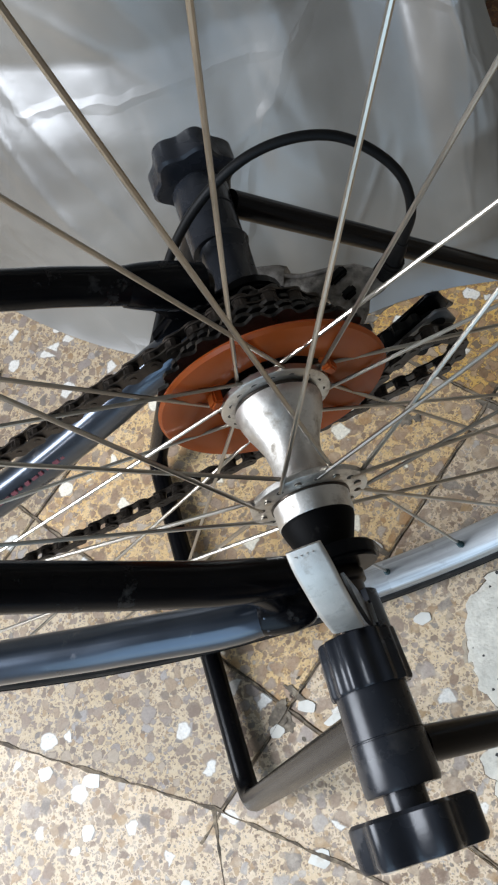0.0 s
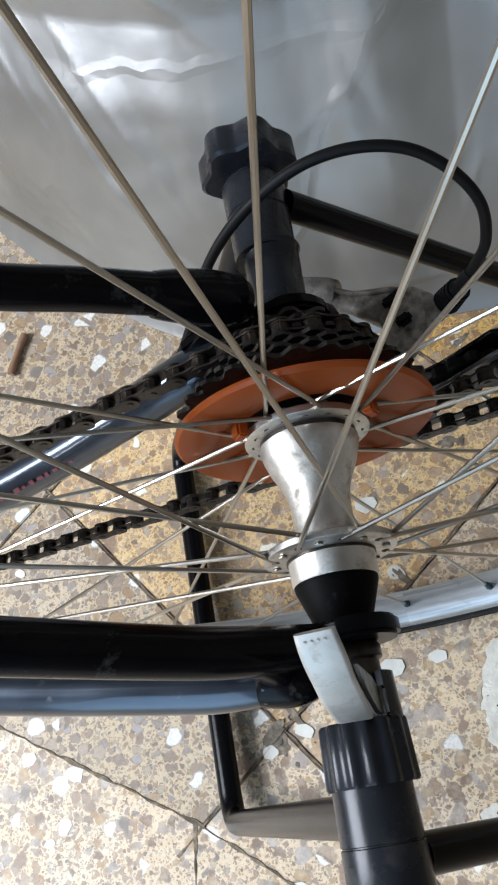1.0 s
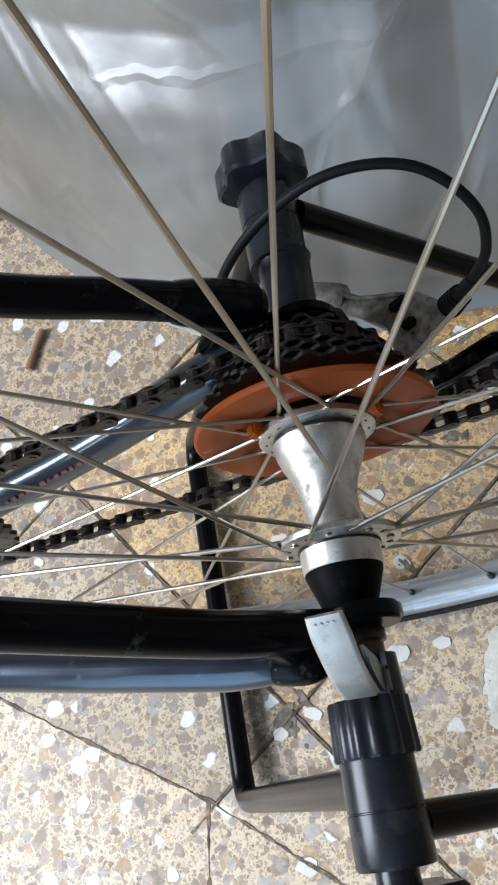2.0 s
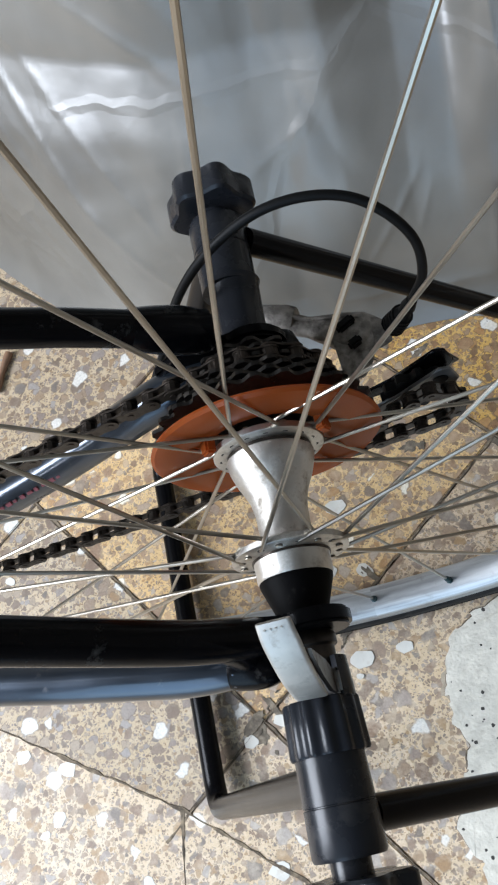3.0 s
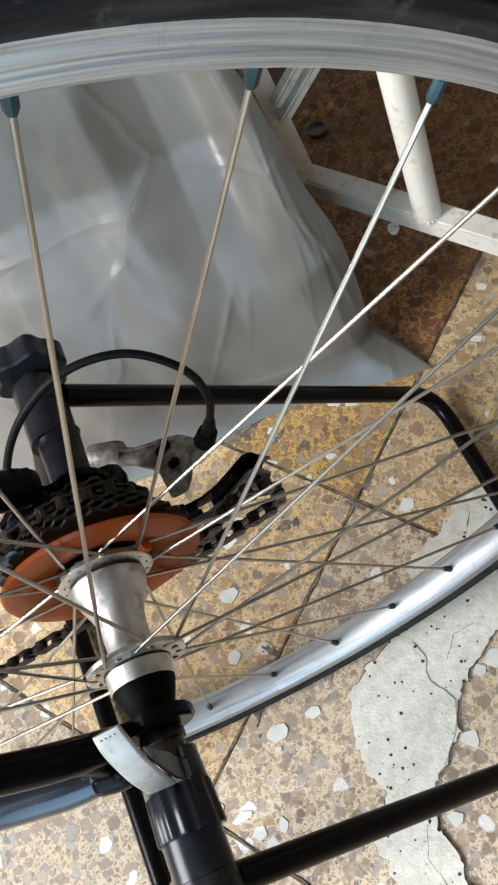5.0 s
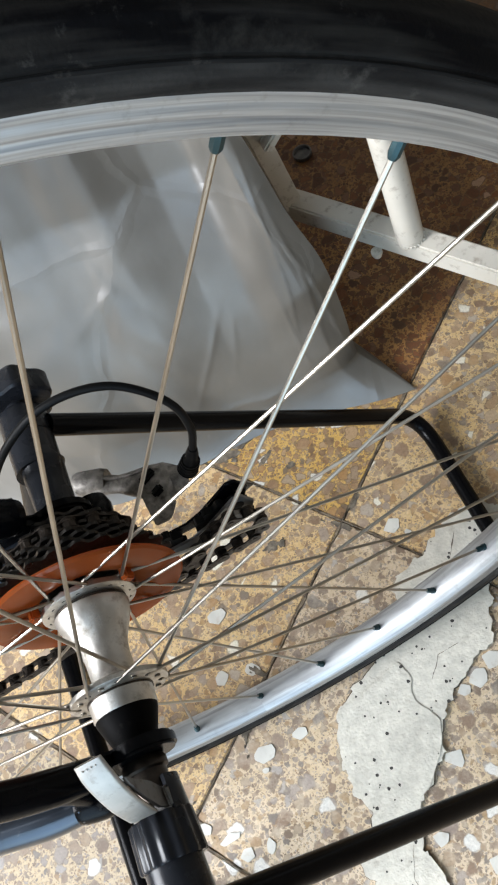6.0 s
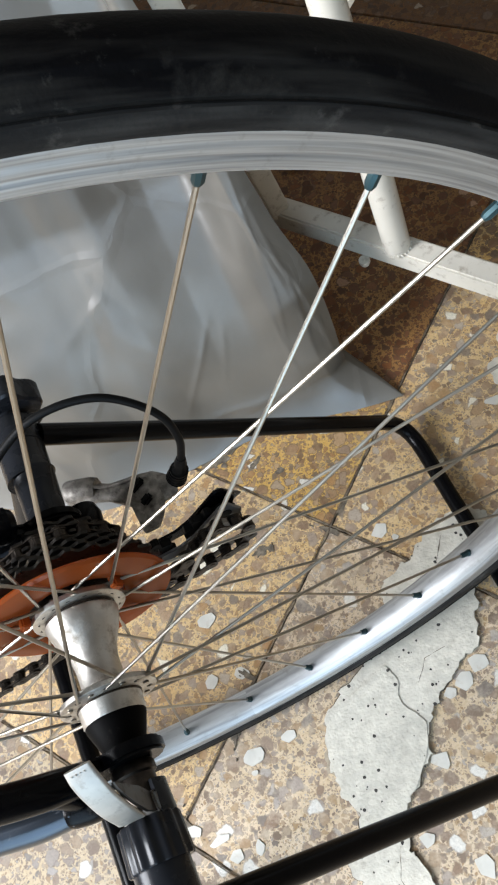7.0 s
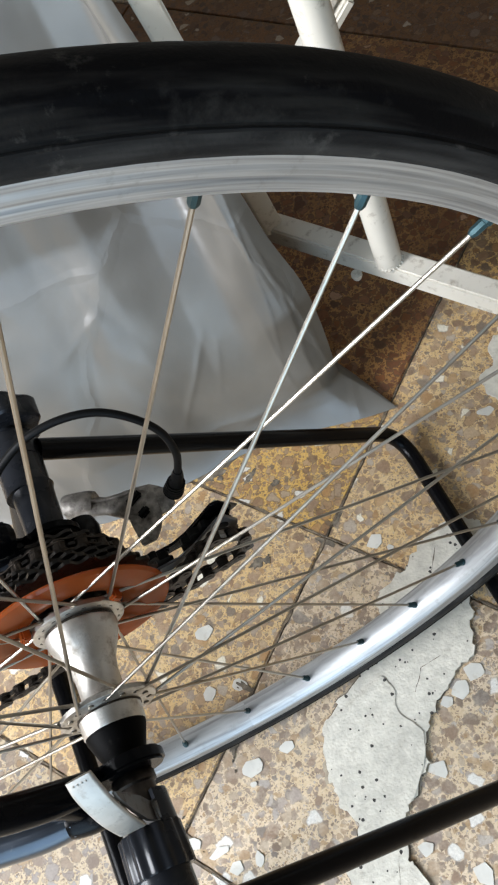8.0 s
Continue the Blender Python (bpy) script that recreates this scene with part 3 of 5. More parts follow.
part("cone_boot", lathe(bmesh.new(), [(-0.0455, 0.008), (-0.0455, 0.0156), (-0.0478, 0.0163), (-0.0496, 0.0160), (-0.0610, 0.0119), (-0.0640, 0.0112), (-0.0640, 0.004)], 40), M_BOOT, hub, "black rubber dust boot")
part("axle", lathe(bmesh.new(), [(-0.082, 0.001), (-0.082, 0.0048), (0.082, 0.0048), (0.082, 0.001)], 16), M_CHAIN, hub)
for y, half, first in ((-0.03535, 0.0019, 1), (0.0153, 0.0019, 0)):
    for k in range(first, 32, 2):
        a = TH0 + k * STEP + radians(45) * (1 if k % 4 in (0, 3) else -1)
        c = Vector((R_HOLE * math.sin(a), y, H - R_HOLE * math.cos(a)))
        part("spoke_hole", tube(bmesh.new(), [c - Vector((0, half + 0.0002, 0)), c + Vector((0, half + 0.0002, 0))], 0.0016, 10), M_HOLE, hub)
# A dark ring paints the shade in the groove beside each flange.
for y, r in ((0.0121, 0.0199), (-0.0379, 0.0176)):
    part("groove_shade_ring", lathe(bmesh.new(), [(y - 0.0007, 0.012), (y - 0.0007, r), (y + 0.0007, r), (y + 0.0007, 0.012)], 48), M_CHAIN, hub, "dark ring painted for the shaded groove at the flange")

# spoke protector disc: dished, with a tab and slots
disc_prof = [(y - 0.0022, r * 0.968) for y, r in ((0.0200, 0.0562), (0.0213, 0.0557), (0.0196, 0.0500), (0.0190, 0.0420), (0.0215, 0.0340), (0.0230, 0.0285), (0.0217, 0.0285), (0.0201, 0.0340), (0.0175, 0.0420), (0.0180, 0.0500), (0.0186, 0.0548))]
protector = part("spoke_protector", hoop(bmesh.new(), disc_prof, 96), M_ORANGE, bicycle, "dished orange plastic spoke protector disc")
for a in (-130, -10, 110):
    s, c = math.sin(radians(a)), -math.cos(radians(a))
    p = Vector((0.0302 * s, 0.0120, H + 0.0302 * c))
    q = Vector((0.0302 * s, 0.0215, H + 0.0302 * c))
    part("clip_tab", bar(bmesh.new(), p, q, 0.007, 0.005, (s, 0, c), 0.001), M_ORANGE, protector, "small orange clip tab")

# cassette
def gear(bm, teeth, r, y, t, depth=0.0040, hole=0.016, x=0.0, z=H):
    """A toothed sprocket as a thin plate with a bore."""
    n = teeth * 8
    shape = (0.0, 0.12, 0.55, 0.95, 1.0, 0.95, 0.55, 0.12)
    loops = []
    for yy, inner in ((y, False), (y, True), (y + t, True), (y + t, False)):
        lp = []
        for i in range(n):
            a = 2 * math.pi * i / n
            rr = hole if inner else r - depth + depth * shape[i % 8]
            lp.append(bm.verts.new((x + rr * math.cos(a), yy, z + rr * math.sin(a))))
        loops.append(lp)
    for i in range(4):
        skin(bm, loops[i], loops[(i + 1) % 4])
    return bm

cassette = part("cassette", lathe(bmesh.new(), [(0.0225, 0.010), (0.0225, 0.0270), (0.0250, 0.0270), (0.0260, 0.0175), (0.0620, 0.0175), (0.0630, 0.014), (0.0630, 0.006)], 32), M_COG, bicycle, "dark oily steel cassette")
TEETH = (25, 23, 21, 19, 17, 15, 13, 12)
for i, n in enumerate(TEETH):
    part("sprocket", gear(bmesh.new(), n, 0.0127 / (2 * math.sin(math.pi / n)) + 0.0022, 0.0262 + i * 0.0047, 0.0018), M_COG, cassette)
part("lockring", lathe(bmesh.new(), [(0.0612, 0.006), (0.0612, 0.0150), (0.0640, 0.0145), (0.0640, 0.006)], 32), M_CHAIN, cassette)

# chain: one closed run round sprocket, jockey wheels and chainring
CH_Y = 0.0459
RING_X, RING_Z, RING_R = -0.318, 0.238, 0.049
JOCKEY_A, JOCKEY_B = (0.026, 0.266), (0.074, 0.266)
R_COG = 0.0127 / (2 * math.sin(math.pi / 17))

def chain_path():
    pts = []
    # over the top of the sprocket
    for a in range(-62, 106, 8):
        pts.append((R_COG * math.cos(radians(a)), H + R_COG * math.sin(radians(a))))
    # to the top of the chainring, round its front, and back along the lower run
    for a in range(100, 272, 8):
        pts.append((RING_X + RING_R * math.cos(radians(a)), RING_Z + RING_R * math.sin(radians(a))))
    for a in range(-95, 96, 12):
        pts.append((JOCKEY_B[0] + 0.021 * math.cos(radians(a)), JOCKEY_B[1] + 0.021 * math.sin(radians(a))))
    for a in range(265, 120, -12):
        pts.append((JOCKEY_A[0] + 0.021 * math.cos(radians(a)), JOCKEY_A[1] + 0.021 * math.sin(radians(a))))
    return pts

raw = chain_path()
raw.append(raw[0])
dense = []
for (ax, az), (bx, bz) in zip(raw, raw[1:]):
    steps = max(1, int(math.hypot(bx - ax, bz - az) / 0.0004))
    dense += [(ax + (bx - ax) * s / steps, az + (bz - az) * s / steps) for s in range(steps)]
total = sum(math.hypot(b[0] - a[0], b[1] - a[1]) for a, b in zip(dense, dense[1:]))
n_links = 2 * round(total / 0.0127 / 2)
pitch, pins, run = total / n_links, [dense[0]], 0.0
for a, b in zip(dense, dense[1:]):
    run += math.hypot(b[0] - a[0], b[1] - a[1])
    if run >= pitch and len(pins) < n_links:
        pins.append(b)
        run -= pitch

def link_mesh(name, half, thick, waist):
    """Two figure-of-eight side plates with the two rollers or rivets between them."""
    bm = bmesh.new()
    for side in (-1, 1):
        out = []
        for c, a0 in ((0.0127, -90), (0.0, 90)):
            for i in range(9):
                a = radians(a0 + 180 * i / 8)
                out.append((c + 0.0042 * math.cos(a), side * half, 0.0042 * math.sin(a)))
            mid = (0.00635, side * half, waist if a0 < 0 else -waist)
            out.append(mid)
        slab(bm, out, (0, side * thick, 0))
    for c in (0.0, 0.0127):
        for i, (lo, hi, r) in enumerate(((-half - thick - 0.0004, half + thick + 0.0004, 0.0018), (-half, half, 0.0038))):
            a, b = [], []
            for k in range(10):
                t = 2 * math.pi * k / 10
                a.append(bm.verts.new((c + r * math.cos(t), lo, r * math.sin(t))))
                b.append(bm.verts.new((c + r * math.cos(t), hi, r * math.sin(t))))
            skin(bm, a, b)
            bm.faces.new(a)
            bm.faces.new(b[::-1])
    bmesh.ops.recalc_face_normals(bm, faces=bm.faces)
    me = bpy.data.meshes.new(name)
    bm.to_mesh(me)
    bm.free()
    me.materials.append(M_CHAIN)
    return me

outer_me, inner_me = link_mesh("outer_link", 0.0029, 0.0009, 0.0030), link_mesh("inner_link", 0.0016, 0.0009, 0.0032)
chain = part("chain", tube(bmesh.new(), [(pins[0][0], CH_Y - 0.004, pins[0][1]), (pins[0][0], CH_Y + 0.004, pins[0][1])], 0.0016, 8), M_CHAIN, bicycle, "oily dark steel roller chain")
for i, p in enumerate(pins):
    q = pins[(i + 1) % len(pins)]
    share("link", outer_me if i % 2 else inner_me, chain, Matrix.Translation((p[0], CH_Y, p[1])) @ Matrix.Rotation(-math.atan2(q[1] - p[1], q[0] - p[0]), 4, "Y"))

# chainrings at the front
crank = part("chainring", gear(bmesh.new(), 24, RING_R + 0.002, CH_Y - 0.001, 0.002, hole=0.034, x=RING_X, z=RING_Z), M_COG, bicycle, "small toothed chainring")
part("outer_chainring", gear(bmesh.new(), 44, 0.0930, 0.0570, 0.003, hole=0.060, x=RING_X, z=RING_Z), M_COG, crank, "large black chainring")
part("middle_chainring", gear(bmesh.new(), 34, 0.0730, 0.0500, 0.003, hole=0.055, x=RING_X, z=RING_Z), M_COG, crank)
part("crank_spider", lathe(bmesh.new(), [(0.040, 0.01), (0.040, 0.038), (0.0495, 0.060), (0.062, 0.062), (0.064, 0.03), (0.066, 0.01)], 40, x=RING_X, z=RING_Z, lobes=5, depth=0.06), M_BLACK, crank)

# stays and dropouts
def stay(name, pts, r, mat, flat=1.0):
    return part(name, tube(bmesh.new(), smooth_path(pts, 8), r, 24, flat, side=(0, 0, 1)), mat, bicycle)

stay("seatstay", [(-0.014, -0.0725, 0.366), (-0.030, -0.0740, 0.386), (-0.05, -0.0730, 0.409), (-0.10, -0.0680, 0.465), (-0.20, -0.0590, 0.577), (-0.36, -0.035, 0.76)], lambda s: 0.0076 + 0.0010 * min(1, s * 6), M_BLACK)
stay("seatstay", [(-0.010, 0.0680, 0.376), (-0.030, 0.0655, 0.390), (-0.06, 0.0620, 0.417), (-0.10, 0.0570, 0.452), (-0.20, 0.0460, 0.552), (-0.36, 0.035, 0.73)], lambda s: 0.0080 + 0.0006 * min(1, s * 6), M_BLACK)
chain_near = stay("chainstay", [(-0.029, -0.0806, 0.3538), (-0.05, -0.0790, 0.3560), (-0.10, -0.0710, 0.3590), (-0.20, -0.0540, 0.3560), (-0.33, -0.040, 0.310)], lambda s: 0.0078 + 0.0016 * min(1, s * 4), M_BLUE)
chain_far = stay("chainstay", [(-0.018, 0.0660, 0.343), (-0.050, 0.0600, 0.338), (-0.126, 0.0575, 0.303), (-0.195, 0.0550, 0.278), (-0.33, 0.042, 0.250)], lambda s: 0.0088 + 0.0022 * min(1, s * 4), M_BLUE)
# black forged socket that joins the near stays to the dropout
bm = tube(bmesh.new(), smooth_path([(-0.033, -0.0802, 0.3545), (-0.027, -0.0808, 0.3535), (-0.019, -0.0812, 0.3510), (-0.0130, -0.0795, 0.3480)], 5), lambda s: (0.0084 + 0.0012 * math.sin(s * 3.1)) * (1 if s < 0.8 else math.sqrt(max(0.05, 1 - ((s - 0.8) / 0.2) ** 2))), 20, side=(0, 0, 1))
tube(bm, smooth_path([(-0.032, -0.0738, 0.389), (-0.026, -0.0752, 0.374), (-0.024, -0.0778, 0.360)], 5), lambda s: 0.0080 - 0.0012 * s, 20)
part("stay_socket", bm, M_BLACK, bicycle)
bead = [Vector((-0.0305, -0.0805, 0.3540)) + Vector((0.12, 0.05, 0.99)).normalized() * (0.0077 * math.cos(a)) + Vector((0.05, 1, 0)).normalized() * (0.0077 * math.sin(a)) for a in [2 * math.pi * i / 28 for i in range(29)]]
part("weld_bead", tube(bmesh.new(), bead, lambda s: 0.0014 + 0.0003 * math.sin(s * 70), 10), M_BLUE, chain_near, "painted weld bead")
bm = tube(bmesh.new(), smooth_path([(-0.040, 0.0645, 0.398), (-0.022, 0.0665, 0.382), (-0.012, 0.0682, 0.370)], 5), lambda s: 0.0092 + 0.0022 * math.sin(s * 3.1), 20)
part("stay_socket", bm, M_BLACK, bicycle)
for i in range(13):
    lo, hi = Vector((-0.190, 0.0458, 0.2855)), Vector((-0.118, 0.0484, 0.3117))
    a, b = lo.lerp(hi, i / 13), lo.lerp(hi, (i + 0.5 + 0.14 * (i % 3)) / 13)
    part("letter_bar", bar(bmesh.new(), a, b, 0.0018 + 0.0007 * (i % 2), 0.0010, (0, -0.8, 0.6), 0.0003), M_RED, chain_far, "worn red letter")

def dropout(y0, y1, name):
    pts = []
    for a in range(-140, 141, 20):
        pts.append((0.004 + 0.0165 * math.cos(radians(a)), y0, H + 0.004 + 0.0165 * math.sin(radians(a))))
    pts += [(-0.030, y0, H + 0.040), (-0.040, y0, H + 0.034), (-0.030, y0, H + 0.018), (-0.046, y0, H + 0.008), (-0.046, y0, H - 0.006)]
    bm = slab(bmesh.new(), pts, (0, y1 - y0, 0))
    bmesh.ops.bevel(bm, geom=[e for e in bm.edges if abs((e.verts[0].co - e.verts[1].co).y) < 1e-6], offset=0.0015, segments=2, affect="EDGES")
    return part(name, bm, M_BLACK, bicycle)

dropout(-0.0645, -0.0720, "dropout")
dropout(0.0650, 0.0715, "dropout")

# quick release lever
def ribbon(bm, left, right, thick, n=14):
    """A curved strip between two edge lines, thick and with rounded edges."""
    L, Rr = smooth_path(left, n), smooth_path(right, n)
    prev = None
    for i, (a, b) in enumerate(zip(L, Rr)):
        k = min(max(i, 1), len(L) - 2)
        along = (L[k + 1] - L[k - 1]).normalized()
        wide = (b - a).normalized()
        up = wide.cross(along).normalized()
        t = thick / 2
        cur = []
        for u, w in ((0.0, -0.3), (0.0, 0.3), (0.04, 0.8), (0.12, 1), (0.5, 1.25), (0.88, 1), (0.96, 0.8), (1, 0.3), (1, -0.3), (0.96, -0.8), (0.88, -1), (0.12, -1), (0.04, -0.8)):
            cur.append(bm.verts.new(a + (b - a) * u + up * t * w))
        if prev:
            skin(bm, prev, cur)
        else:
            bm.faces.new(cur[::-1])
        prev = cur
    bm.faces.new(prev)
    return bm

bm = ribbon(bmesh.new(), [(-0.0070, -0.0757, 0.4032), (-0.0069, -0.0818, 0.3995), (-0.0064, -0.0880, 0.3925), (-0.0060, -0.0945, 0.3815), (-0.0052, -0.0995, 0.3690)],
            [(0.0062, -0.0758, 0.4035), (0.0072, -0.0830, 0.3982), (0.0074, -0.0898, 0.3895), (0.0074, -0.0955, 0.3770), (0.0066, -0.0992, 0.3625)], 0.0024)
lever = part("quick_release_lever", bm, M_LEVER, bicycle, "curved brushed aluminium quick release lever")
part("pivot", lathe(bmesh.new(), [(-0.0720, 0.004), (-0.0720, 0.0105), (-0.0735, 0.0115), (-0.0775, 0.0115), (-0.0785, 0.0100), (-0.0860, 0.0100), (-0.0930, 0.0092), (-0.0950, 0.004)], 28), M_CHAIN, lever, "greasy dark pivot housing")
part("cam_block", bar(bmesh.new(), (0.0065, -0.0885, 0.3500), (0.0065, -0.0985, 0.3480), 0.009, 0.010, (0, 0, 1), 0.0012), M_CAGE, lever, "bare metal cam block")
for i in range(4):
    u = 0.22 + 0.16 * i
    c = Vector((-0.0068 + 0.0132 * u, -0.0785, 0.4030))
    part("stamped_mark", bar(bmesh.new(), c + Vector((-0.0005, -0.0001, 0.0001)), c + Vector((0.0005, -0.0001, 0.0001)), 0.0008, 0.0012, (0, -0.5, 0.85), 0.0002), M_LEVER, lever)
bm = slab(bmesh.new(), [(0.0074, y, z) for y, z in ((-0.0860, 0.3920), (-0.0885, 0.3895), (-0.0945, 0.3770), (-0.0985, 0.3630), (-0.0985, 0.3520), (-0.0900, 0.3520), (-0.0870, 0.3650))], (0.0016, 0, 0))
part("side_cheek", bm, M_CHAIN, lever, "dirty folded side of the lever")

# derailleur
der = part("rear_derailleur", lathe(bmesh.new(), [(0.0715, 0.004), (0.0715, 0.0105), (0.0800, 0.0110), (0.0860, 0.0090), (0.0870, 0.004)], 24, x=0.012, z=H - 0.026), M_BLACK, bicycle, "worn grey and black rear derailleur")
bm = tube(bmesh.new(), [(0.0020, 0.1075, 0.3040), (0.0030, 0.1073, 0.3040), (0.0045, 0.1070, 0.3040), (0.0180, 0.1025, 0.3030), (0.0215, 0.1010, 0.3025), (0.0225, 0.1005, 0.3025)], lambda s: (0.0064, 0.0080, 0.0086, 0.0086, 0.0078, 0.0060)[round(s * 5)], 28)
spread = (0.0046, 0.0036, 0.0034, 0.0048, 0.0066, 0.0070, 0.0050, 0.0030)
tube(bm, smooth_path([(0.014, 0.1010, 0.3040), (0.022, 0.0975, 0.3040), (0.029, 0.0940, 0.3030), (0.038, 0.0890, 0.3025), (0.046, 0.0855, 0.3020), (0.055, 0.0825, 0.3010), (0.063, 0.0805, 0.3000), (0.069, 0.0800, 0.2990)], 6), lambda s: spread[int(s * 6.99)] + (spread[int(s * 6.99) + 1] - spread[int(s * 6.99)]) * (s * 6.99 % 1), 24, 1.75, side=(0, 0, 1))
link_body = part("link_body", bm, M_WORN, der, "scratched grey metal body")
part("rib", tube(bmesh.new(), smooth_path([(0.020, 0.1010, 0.3095), (0.029, 0.0975, 0.3065), (0.040, 0.0945, 0.3070), (0.050, 0.0920, 0.3075), (0.060, 0.0865, 0.3045)], 6), lambda s: 0.0014, 10), M_WORN, link_body, "bright worn rib along the edge")
lobe = [(0.0395, 0.0905), (0.0500, 0.0900), (0.0585, 0.0850), (0.0610, 0.0780), (0.0590, 0.0700), (0.0560, 0.0630), (0.0500, 0.0565), (0.0400, 0.0570), (0.0395, 0.0680), (0.0400, 0.0760), (0.0385, 0.0830)]
bm = slab(bmesh.new(), [(x, y, 0.3030 + 0.10 * (y - 0.076)) for x, y in lobe], (0, 0, 0.0030))
bmesh.ops.bevel(bm, geom=list(bm.edges), offset=0.0008, segments=2, affect="EDGES")
part("link_arm", bm, M_WORN, link_body, "cast arm with dirty slots")
part("slot", bar(bmesh.new(), (0.0425, 0.0840, 0.3085), (0.0525, 0.0885, 0.3092), 0.0050, 0.0060, (0, 0, 1), 0.0012), M_RUBBER, der, "dark recessed slot")
part("slot", bar(bmesh.new(), (0.0465, 0.0738, 0.3065), (0.0535, 0.0768, 0.3070), 0.0048, 0.0060, (0, 0, 1), 0.0012), M_RUBBER, der, "dark recessed slot")
part("limit_screw", bar(bmesh.new(), (0.0590, 0.0755, 0.3000), (0.0650, 0.0800, 0.3000), 0.0058, 0.0060, (0, 0, 1), 0.0015), M_RUBBER, der)
for y0, mat, lab in ((0.0530, M_CAGE, "worn grey stamped cage plate"), (0.0640, M_BLACK, "black stamped cage plate")):
    outer = [(0.016, 0.268), (0.021, 0.271), (0.034, 0.269), (0.050, 0.268), (0.062, 0.273), (0.076, 0.284), (0.087, 0.293), (0.093, 0.291), (0.097, 0.277), (0.091, 0.264), (0.080, 0.258), (0.064, 0.261), (0.046, 0.260), (0.028, 0.258), (0.018, 0.261)]
    bm = slab(bmesh.new(), [(x, y0, z) for x, z in outer], (0, 0.0020, 0))
    bmesh.ops.bevel(bm, geom=list(bm.edges), offset=0.0006, segments=1, affect="EDGES")
    part("cage_plate", bm, mat, der, lab)
for x, z, r in ((0.087, 0.282, 0.0042), (0.0665, 0.2665, 0.0030)):
    part("cage_hole", lathe(bmesh.new(), [(0.0526, 0.0005), (0.0526, r), (0.0552, r), (0.0552, 0.0005)], 16, x=x, z=z), M_RUBBER, der, "dark round hole in the cage")
part("cage_tip", bar(bmesh.new(), (0.086, 0.0668, 0.289), (0.096, 0.0668, 0.268), 0.0016, 0.010, (1, 0, 0), 0.0006), M_WORN, der, "bare grey end of the cage")
for c in (JOCKEY_A, JOCKEY_B):
    part("jockey_wheel", gear(bmesh.new(), 11, 0.0200, 0.0565, 0.0050, hole=0.004, x=c[0], z=c[1]), M_RUBBER, der)
    part("jockey_bolt", lathe(bmesh.new(), [(0.0518, 0.001), (0.0518, 0.0030), (0.0524, 0.0034), (0.0670, 0.0034), (0.0670, 0.001)], 12, x=c[0], z=c[1]), M_LEVER, der)
part("cable_adjuster", tube(bmesh.new(), [(0.0690, 0.0825, 0.2985), (0.0712, 0.0818, 0.3010), (0.0735, 0.0808, 0.3060), (0.0765, 0.0802, 0.3110), (0.0785, 0.0798, 0.3145), (0.0805, 0.0795, 0.3190), (0.0830, 0.0793, 0.3245)], lambda s: (0.0048, 0.0062, 0.0060, 0.0052, 0.0034, 0.0040, 0.0029)[round(s * 6)], 18), M_RUBBER, der, "black ribbed cable adjuster")
for k in range(5):
    c = Vector((0.0712, 0.0818, 0.3010)).lerp(Vector((0.0765, 0.0802, 0.3110)), k / 4)
    part("grip_ridge", tube(bmesh.new(), [c, c + Vector((0.0005, -0.00015, 0.0010))], 0.0067 - 0.0002 * k, 14), M_RUBBER, der)
loop = smooth_path([(0.0815, 0.0795, 0.3215), (0.0849, 0.0792, 0.3291), (0.0902, 0.0785, 0.346), (0.0904, 0.0838, 0.3646), (0.0821, 0.0903, 0.381), (0.0678, 0.0968, 0.3937), (0.0489, 0.1002, 0.3999), (0.0279, 0.1013, 0.3991), (0.0065, 0.1008, 0.3897), (-0.0132, 0.1000, 0.3739), (-0.0300, 0.0970, 0.3548), (-0.0440, 0.0880, 0.335), (-0.070, 0.079, 0.306), (-0.11, 0.072, 0.290)], 8)
part("cable_housing", tube(bmesh.new(), loop, 0.0024, 12), M_RUBBER, der, "black looped cable housing")

# ---- stand ----
stand = tagged(new("bike_stand"), label="black tubular rear wheel stand with screw clamps", category="bike stand")
XF, XR = -0.163, 0.241
front = rounded([(-0.006, -0.130, 0.330), (XF + 0.006, -0.124, 0.016), (XF, 0.178, 0.012), (-0.010, 0.138, 0.330)], 0.022)
part("front_leg", tube(bmesh.new(), front, 0.0085, 20), M_STAND, stand)
rear = rounded([(0.008, -0.144, 0.335), (XR, -0.150, 0.014), (XR, 0.172, 0.012), (0.010, 0.134, 0.340)], 0.035)
part("rear_leg", tube(bmesh.new(), rear, 0.0072, 20), M_STAND, stand)

